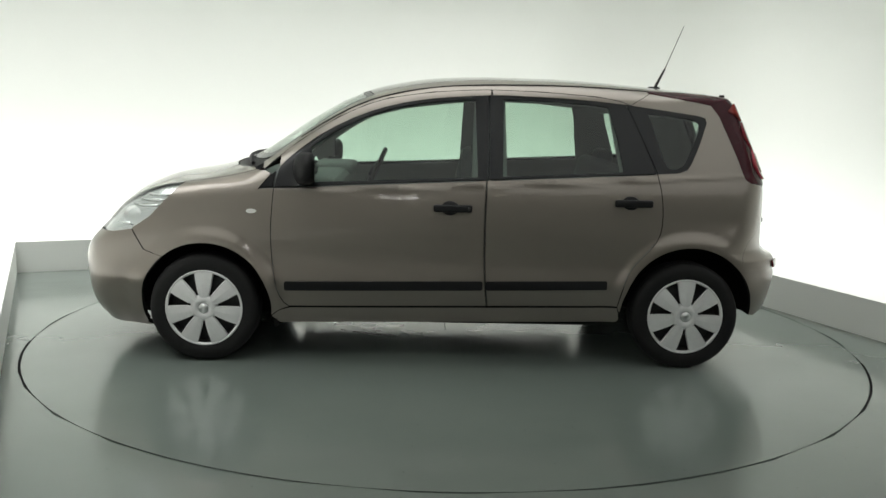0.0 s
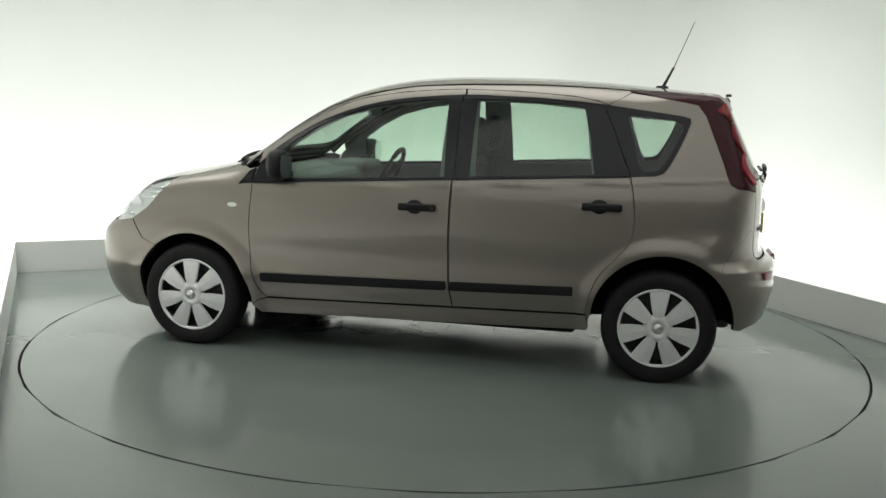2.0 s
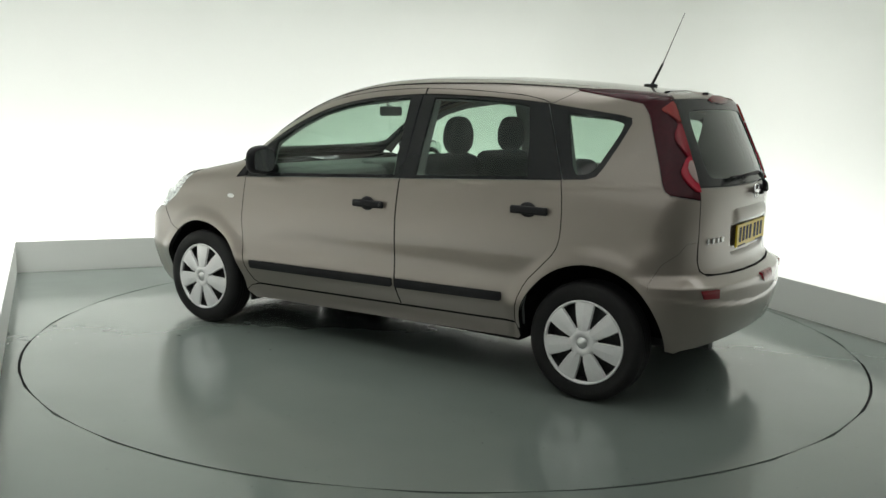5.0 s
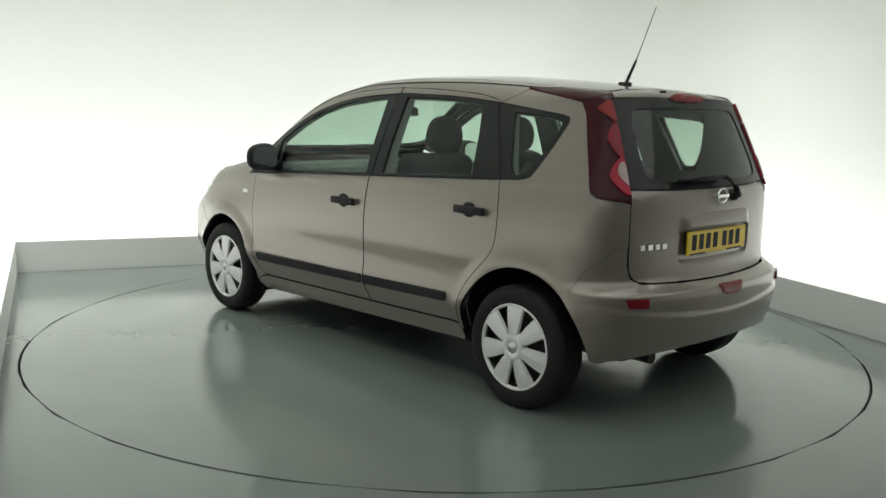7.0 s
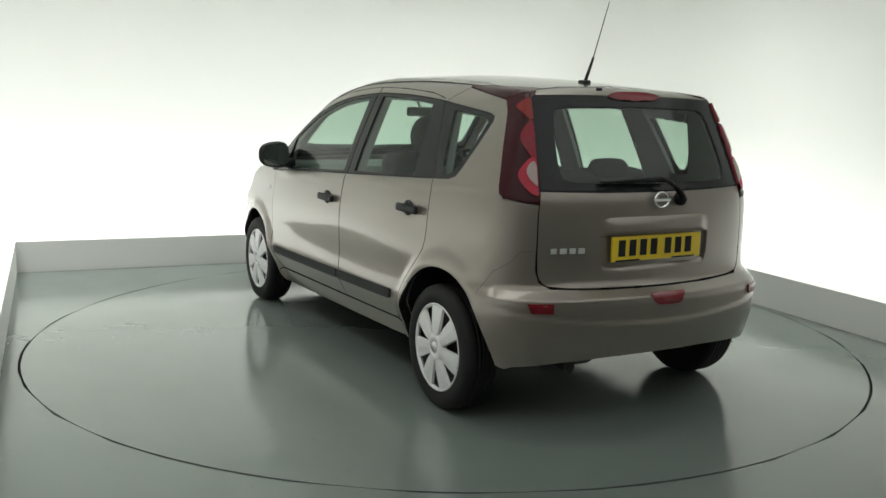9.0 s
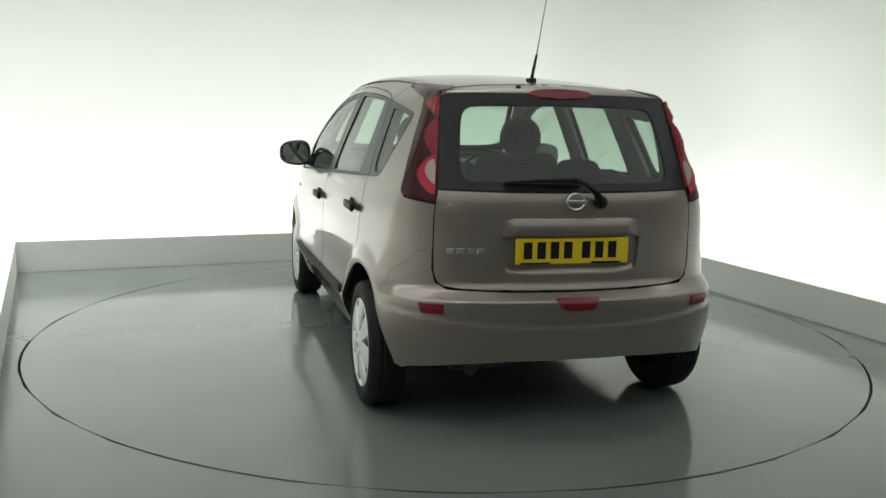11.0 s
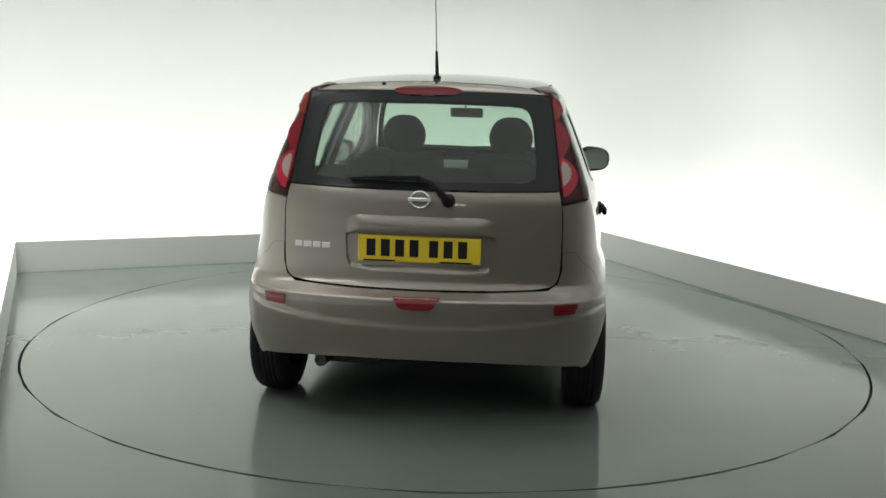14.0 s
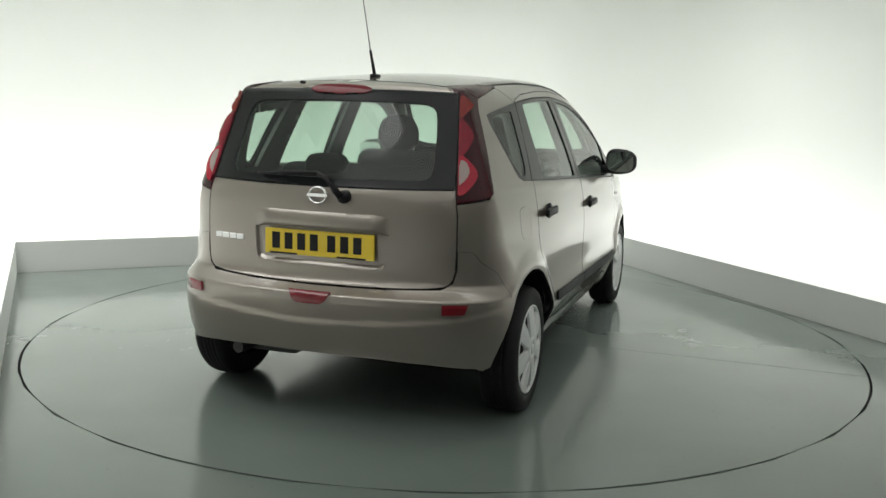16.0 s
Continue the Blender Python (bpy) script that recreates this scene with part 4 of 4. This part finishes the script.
def roof_and_bonnet(car):
    ws = [(1.155, 0.0), (1.12, 0.30), (1.035, 0.55), (0.965, 0.655)]
    ws_side = [(0.965, 0.655), (0.80, 0.625), (0.60, 0.580), (0.415, 0.530)]
    ws_top = [(0.415, 0.530), (0.455, 0.28), (0.47, 0.0)]
    half = loop(on("top", ws_top[::-1], 1), on("top", ws_side[::-1], 1), on("top", [(0.965, 0.655), (1.00, 0.672)]), on("side", [(0.99, 1.045), (0.985, 1.040), *DOOR_TOP[1:], (-1.06, 1.462), (-1.10, 1.488)], 0), on("top", [(-1.09, 0.530), (-1.20, 0.515), (-1.30, 0.496), (-1.38, 0.469), (-1.463, 0.435), (-1.532, 0.470), (-1.575, 0.503)]), on("rear", [(0.505, 1.476), (0.30, 1.497), (0.0, 1.507)]))
    roof = panel("roof", "hood", [both(half)], PAINT, car, depth=0.012, gap=0.0015)
    for flank in (1, -1):
        line = on("hood", [tuple(MODES["hood"][1](meet("top", [p]))[0]) for p in ((0.80, 0.655), (0.60, 0.622), (0.40, 0.588), (0.1, 0.566), (-0.3, 0.555), (-0.8, 0.540), (-1.15, 0.522))], 1)
        bm = bmesh.new()
        line = line * [1, flank, 1]
        tube(bm, [tuple(p) for p in line[::3]], 0.0035, 6)
        part("roof_channel", bm, BLACK, roof)
    screen = both(loop(on("top", ws, 1), on("top", ws_side, 1), on("top", ws_top, 1)))
    inner = both(loop(on("top", [(1.10, 0.0), (1.07, 0.30), (0.99, 0.54), (0.93, 0.60)], 1), on("top", [(0.93, 0.60), (0.80, 0.582), (0.60, 0.540), (0.46, 0.495)], 1), on("top", [(0.46, 0.495), (0.495, 0.28), (0.51, 0.0)], 1)))
    w = panel("windscreen", "hood", [screen, inner], GLOSS, car, gap=0.002, lift=-0.002)
    panel("window_pane", "hood", [inner], GLASS, w, gap=-0.003, lift=-0.005, depth=0).visible_shadow = False
    cowl = both(loop(on("top", ws, 1), on("top", [(0.965, 0.655), (1.01, 0.675), (1.04, 0.672)]), on("top", [(1.04, 0.672), (1.16, 0.50), (1.215, 0.25), (1.225, 0.0)], 1)))
    panel("cowl", "hood", [cowl], BLACK, car, gap=0.001, lift=-0.004)
    bm = bmesh.new()
    for y0, y1 in ((0.62, 0.05), (0.02, -0.52)):
        tube(bm, [tuple(meet("top", [(1.15 - 0.22 * (y0 + (y1 - y0) * k / 8) ** 2, y0 + (y1 - y0) * k / 8)])[0] + [0, 0, 0.010]) for k in range(9)], 0.011, 6)
    part("windscreen_wiper", bm, BLACK, car)
    nose_edge = on("nose", [(0.0, 0.705), (0.30, 0.705), (0.40, 0.73), (0.43, 0.80)])
    p = meet("nose", [(0.43, 0.80)])[0]
    hood = both(loop(on("top", [(1.228, 0.0), (1.218, 0.25), (1.163, 0.50), (1.045, 0.675)], 1), on("side", HOOD_SIDE[::-1]), on("top", [tuple(meet("side", [(1.42, 0.957)])[0][:2]), (1.56, 0.665), (1.70, 0.60), (p[0], p[1])]), nose_edge[::-1]))
    panel("bonnet", "hood", [hood], PAINT, car, gap=0.002)
    # aerial
    bm = bmesh.new()
    box(bm, (-1.26, 0, 1.527), (0.07, 0.032, 0.022), 0.008)
    a = part("aerial", bm, BLACK, car, "thin black roof aerial leaning back", True)
    bm = bmesh.new()
    tube(bm, [(-1.265, 0, 1.53), (-1.32, 0, 1.645)], [0.009, 0.006], 8)
    part("aerial_spring", bm, BLACK, a)
    bm = bmesh.new()
    tube(bm, [(-1.318, 0, 1.640), (-1.42, 0, 1.90)], [0.0026, 0.0018], 6)
    part("aerial_rod", bm, STEEL, a, "thin steel whip")


def cabin(car):
    """Dark lining, underside, seats and what shows through the panes."""
    for flank in (1, -1):
        low = loop(on("side", [(0.95, 0.30), (-0.95, 0.30), (-0.99, 0.52), (-1.10, 0.66), (-1.30, 0.70), (-1.55, 0.66), (-1.60, 0.75), (-1.60, 1.06), (-1.28, 1.083), (-0.2, belt(-0.2) + 0.016), (0.75, belt(0.75) + 0.016), (0.95, 0.96), (0.95, 0.30)]))
        panel("side_lining", "side", [low], LINING, car, lift=-0.05, gap=0, depth=0, grid=0.05, flank=flank)
        for name, pts in (("b_pillar_trim", [(-0.13, 1.44), (-0.30, 1.44), (-0.31, 1.0), (-0.12, 1.0), (-0.13, 1.44)]), ("c_pillar_trim", [(-0.87, 1.42), (-1.06, 1.42), (-1.20, 1.04), (-0.93, 1.04), (-0.87, 1.42)])):
            panel(name, "side", [on("side", pts)], LINING, car, lift=-0.035, gap=0, depth=0.02, grid=0.05, flank=flank)
        panel("a_pillar_trim", "side", [on("side", [(0.955, 0.96), (0.745, 0.96), (0.745, 1.165), (0.60, 1.265), (0.446, 1.342), (0.25, 1.395), (-0.10, 1.440), (-0.12, 1.462), (0.25, 1.430), (0.45, 1.375), (0.60, 1.305), (0.80, 1.180), (0.93, 1.055), (0.955, 0.96)])], LINING, car, lift=-0.032, gap=0, depth=0.012, grid=0.05, flank=flank)
        panel("roof_rail_trim", "side", [on("side", [(-0.28, 1.468), (-0.28, 1.442), (-0.62, 1.436), (-0.87, 1.412), (-1.02, 1.385), (-1.36, 1.36), (-1.40, 1.40), (-0.95, 1.44), (-0.60, 1.462), (-0.28, 1.468)])], LINING, car, lift=-0.032, gap=0, depth=0.012, grid=0.05, flank=flank)
        panel("d_pillar_trim", "tail", [loop(on("side", [(-1.40, 1.42), (-1.33, 1.20), (-1.27, 1.06), (-1.63, 1.0)]), on("rear", [(0.55, 1.0), (0.50, 1.44)]), on("side", [(-1.48, 1.44), (-1.40, 1.42)]))], LINING, car, lift=-0.03, gap=0, depth=0, grid=0.05, flank=flank)
    half = loop(on("top", [(0.44, 0.0), (0.42, 0.3), (0.40, 0.50)]), on("top", [(0.40, 0.50), (0.0, 0.52), (-1.0, 0.50), (-1.52, 0.46)]), on("top", [(-1.52, 0.46), (-1.55, 0.0)]))
    panel("headlining", "hood", [both(half)], HEADCLOTH, car, lift=-0.03, gap=0, depth=0, grid=0.06)
    half = loop(on("rear", [(0.0, 1.05), (0.56, 1.05), (0.56, 0.70), (0.50, 0.66), (0.0, 0.655)]))
    panel("tailgate_lining", "rear", [both(half)], LINING, car, lift=-0.04, gap=0, depth=0, grid=0.05)
    # floor pan and wheel housings
    bm = bmesh.new()
    box(bm, (0.0, 0, 0.25), (1.74, 1.26, 0.13), 0.03)
    box(bm, (1.28, 0, 0.40), (1.20, 0.92, 0.44), 0.04)
    box(bm, (-1.16, 0, 0.40), (0.88, 0.96, 0.28), 0.04)
    part("underbody", bm, DARK, car)
    for hx, hz, ar in ARCHES:
        for flank in (1, -1):
            bm = bmesh.new()
            n = 28
            rows = []
            for y, r in ((0.80, ar + 0.010), (0.60, ar + 0.010), (0.50, ar - 0.02), (0.49, 0.02)):
                ring = [(hx + r * math.cos(a), hz + r * math.sin(a)) for a in [radians(-3 + 186 * k / n) for k in range(n + 1)]]
                edge = meet("side", ring)[:, 1] - 0.014
                rows.append([bm.verts.new((px, flank * min(y, e if y > 0.7 else y), pz)) for (px, pz), e in zip(ring, edge)])
            for p, q in zip(rows, rows[1:]):
                for k in range(n):
                    bm.faces.new((p[k], p[k + 1], q[k + 1], q[k]))
            part("arch_liner", bm, DARK, car)
    for flank in (1, -1):
        # dark box added to block the bright gap behind the front wheel
        bm = bmesh.new()
        box(bm, (0.925, flank * 0.66, 0.27), (0.02, 0.22, 0.17), 0.006)
        part("arch_gap_blocker", bm, DARK, car)
        for x, w in ((0.76, 0.12), (0.70, 0.03), (-0.60, 0.10), (-0.66, 0.03)):
            bm = bmesh.new()
            box(bm, (x, flank * 0.715, 0.221 if x > 0 else 0.241), (w, 0.02, 0.03), 0.004)
            part("jacking_point", bm, DARK, car)
    bm = bmesh.new()
    tube(bm, [(-0.6, 0.30, 0.27), (-1.5, 0.40, 0.275), (-1.80, 0.43, 0.285)], 0.028, 10)
    box(bm, (-1.55, 0.34, 0.30), (0.26, 0.30, 0.12), 0.03)
    part("exhaust", bm, STEEL, car)
    # dashboard, wheel
    bm = bmesh.new()
    box(bm, (0.80, 0, 0.86), (0.42, 1.36, 0.26), 0.07)
    box(bm, (0.93, 0, 0.95), (0.30, 1.42, 0.10), 0.03)
    box(bm, (0.70, -0.36, 0.985), (0.26, 0.40, 0.07), 0.03)
    part("dashboard", bm, LINING, car, smooth=False)
    bm = bmesh.new()
    c = Matrix.Translation((0.46, -0.36, 0.93)) @ pose(0, 0, 0, 0, 65, 0)
    ring = [c @ Vector((0.185 * math.cos(2 * math.pi * k / 40), 0.185 * math.sin(2 * math.pi * k / 40), 0)) for k in range(41)]
    tube(bm, ring, 0.016, 8)
    for a in (0, 120, 240):
        tube(bm, [c @ Vector((0, 0, 0.02)), c @ Vector((0.18 * math.cos(radians(a)), 0.18 * math.sin(radians(a)), 0))], 0.02, 6)
    part("steering_wheel", bm, BLACK, car, smooth=True)
    # seats
    def seat(name, x, y, w, headrests, top):
        s = new(name)
        s.parent = car
        bm = bmesh.new()
        box(bm, (x + 0.22, y, 0.56), (0.52, w, 0.20), 0.06)
        part("cushion", bm, SEAT, s, smooth=True)
        bm = bmesh.new()
        box(bm, (x - 0.10, y, (0.60 + top) / 2), (0.16, w, top - 0.55), 0.055, pose(0, 0, 0, 0, -12, 0))
        part("backrest", bm, SEAT, s, smooth=True)
        for hy in headrests:
            bm = bmesh.new()
            hw = 0.127 if name == "front_seat" else 0.115
            hh = 0.108 if name == "front_seat" else 0.052
            r = bmesh.ops.create_uvsphere(bm, u_segments=24, v_segments=16, radius=1.0)
            for v in r["verts"]:
                q = [math.copysign(abs(k) ** (0.75 if name == "front_seat" else 0.5), k) for k in v.co]
                v.co = Vector((x - 0.19 + q[0] * 0.055, hy + q[1] * hw * (1 - 0.18 * max(q[2], 0)), top + hh + (0.02 if name == "front_seat" else -0.025) + q[2] * hh))
            part("headrest", bm, SEAT, s, smooth=True)
            for d in (-0.05, 0.05):
                bm = bmesh.new()
                tube(bm, [(x - 0.17, hy + d, top - 0.06), (x - 0.19, hy + d, top + 0.08)], 0.007, 6)
                part("headrest_post", bm, CHROME, s)
    seat("front_seat", -0.05, 0.310, 0.50, (0.290,), 1.10)
    seat("front_seat", -0.05, -0.335, 0.50, (-0.335,), 1.10)
    seat("rear_seat", -0.85, 0.0, 1.28, (0.36, -0.36), 1.06)
    # inside mirror
    bm = bmesh.new()
    box(bm, (0.47, -0.025, 1.347), (0.030, 0.215, 0.060), 0.014)
    tube(bm, [(0.475, -0.02, 1.37), (0.50, -0.01, 1.415)], 0.009, 6)
    part("inside_mirror", bm, LINING, car, smooth=True)


HEADCLOTH = varied(material("headlining_cloth", (0.35, 0.36, 0.35), 0.95), 80, (0.32, 0.33, 0.32), (0.38, 0.39, 0.38))
car = tagged(new("car"), "beige metallic five-door hatchback with silver wheel trims on the turntable", "car")
for flank in (1, -1):
    flank_panels(car, flank)
    doors_hardware(car, flank)
    for hx, hz in HUBS:
        wheel(car, hx, flank)
tailgate(car)
bumpers(car)
roof_and_bonnet(car)
cabin(car)


# ------------------------------------------------------------------ motion
def motions():
    """The turntable turns steadily and carries the car."""
    car_rows, table_rows = [], []
    for k in range(17):
        t = float(k)
        a = 126.87 - 6.934 * (t - 8) - 0.0051 * (t - 8) ** 2
        c, s = math.cos(radians(a)), math.sin(radians(a))
        ox, oy = 0.025, -0.037
        car_rows.append((t, pose(ox * c - oy * s, ox * s + oy * c, 0.0, 0, 0, a)))
        table_rows.append((t, pose(0, 0, 0, 0, 0, a)))
    walk(car, car_rows)
    walk(turntable, table_rows)


motions()
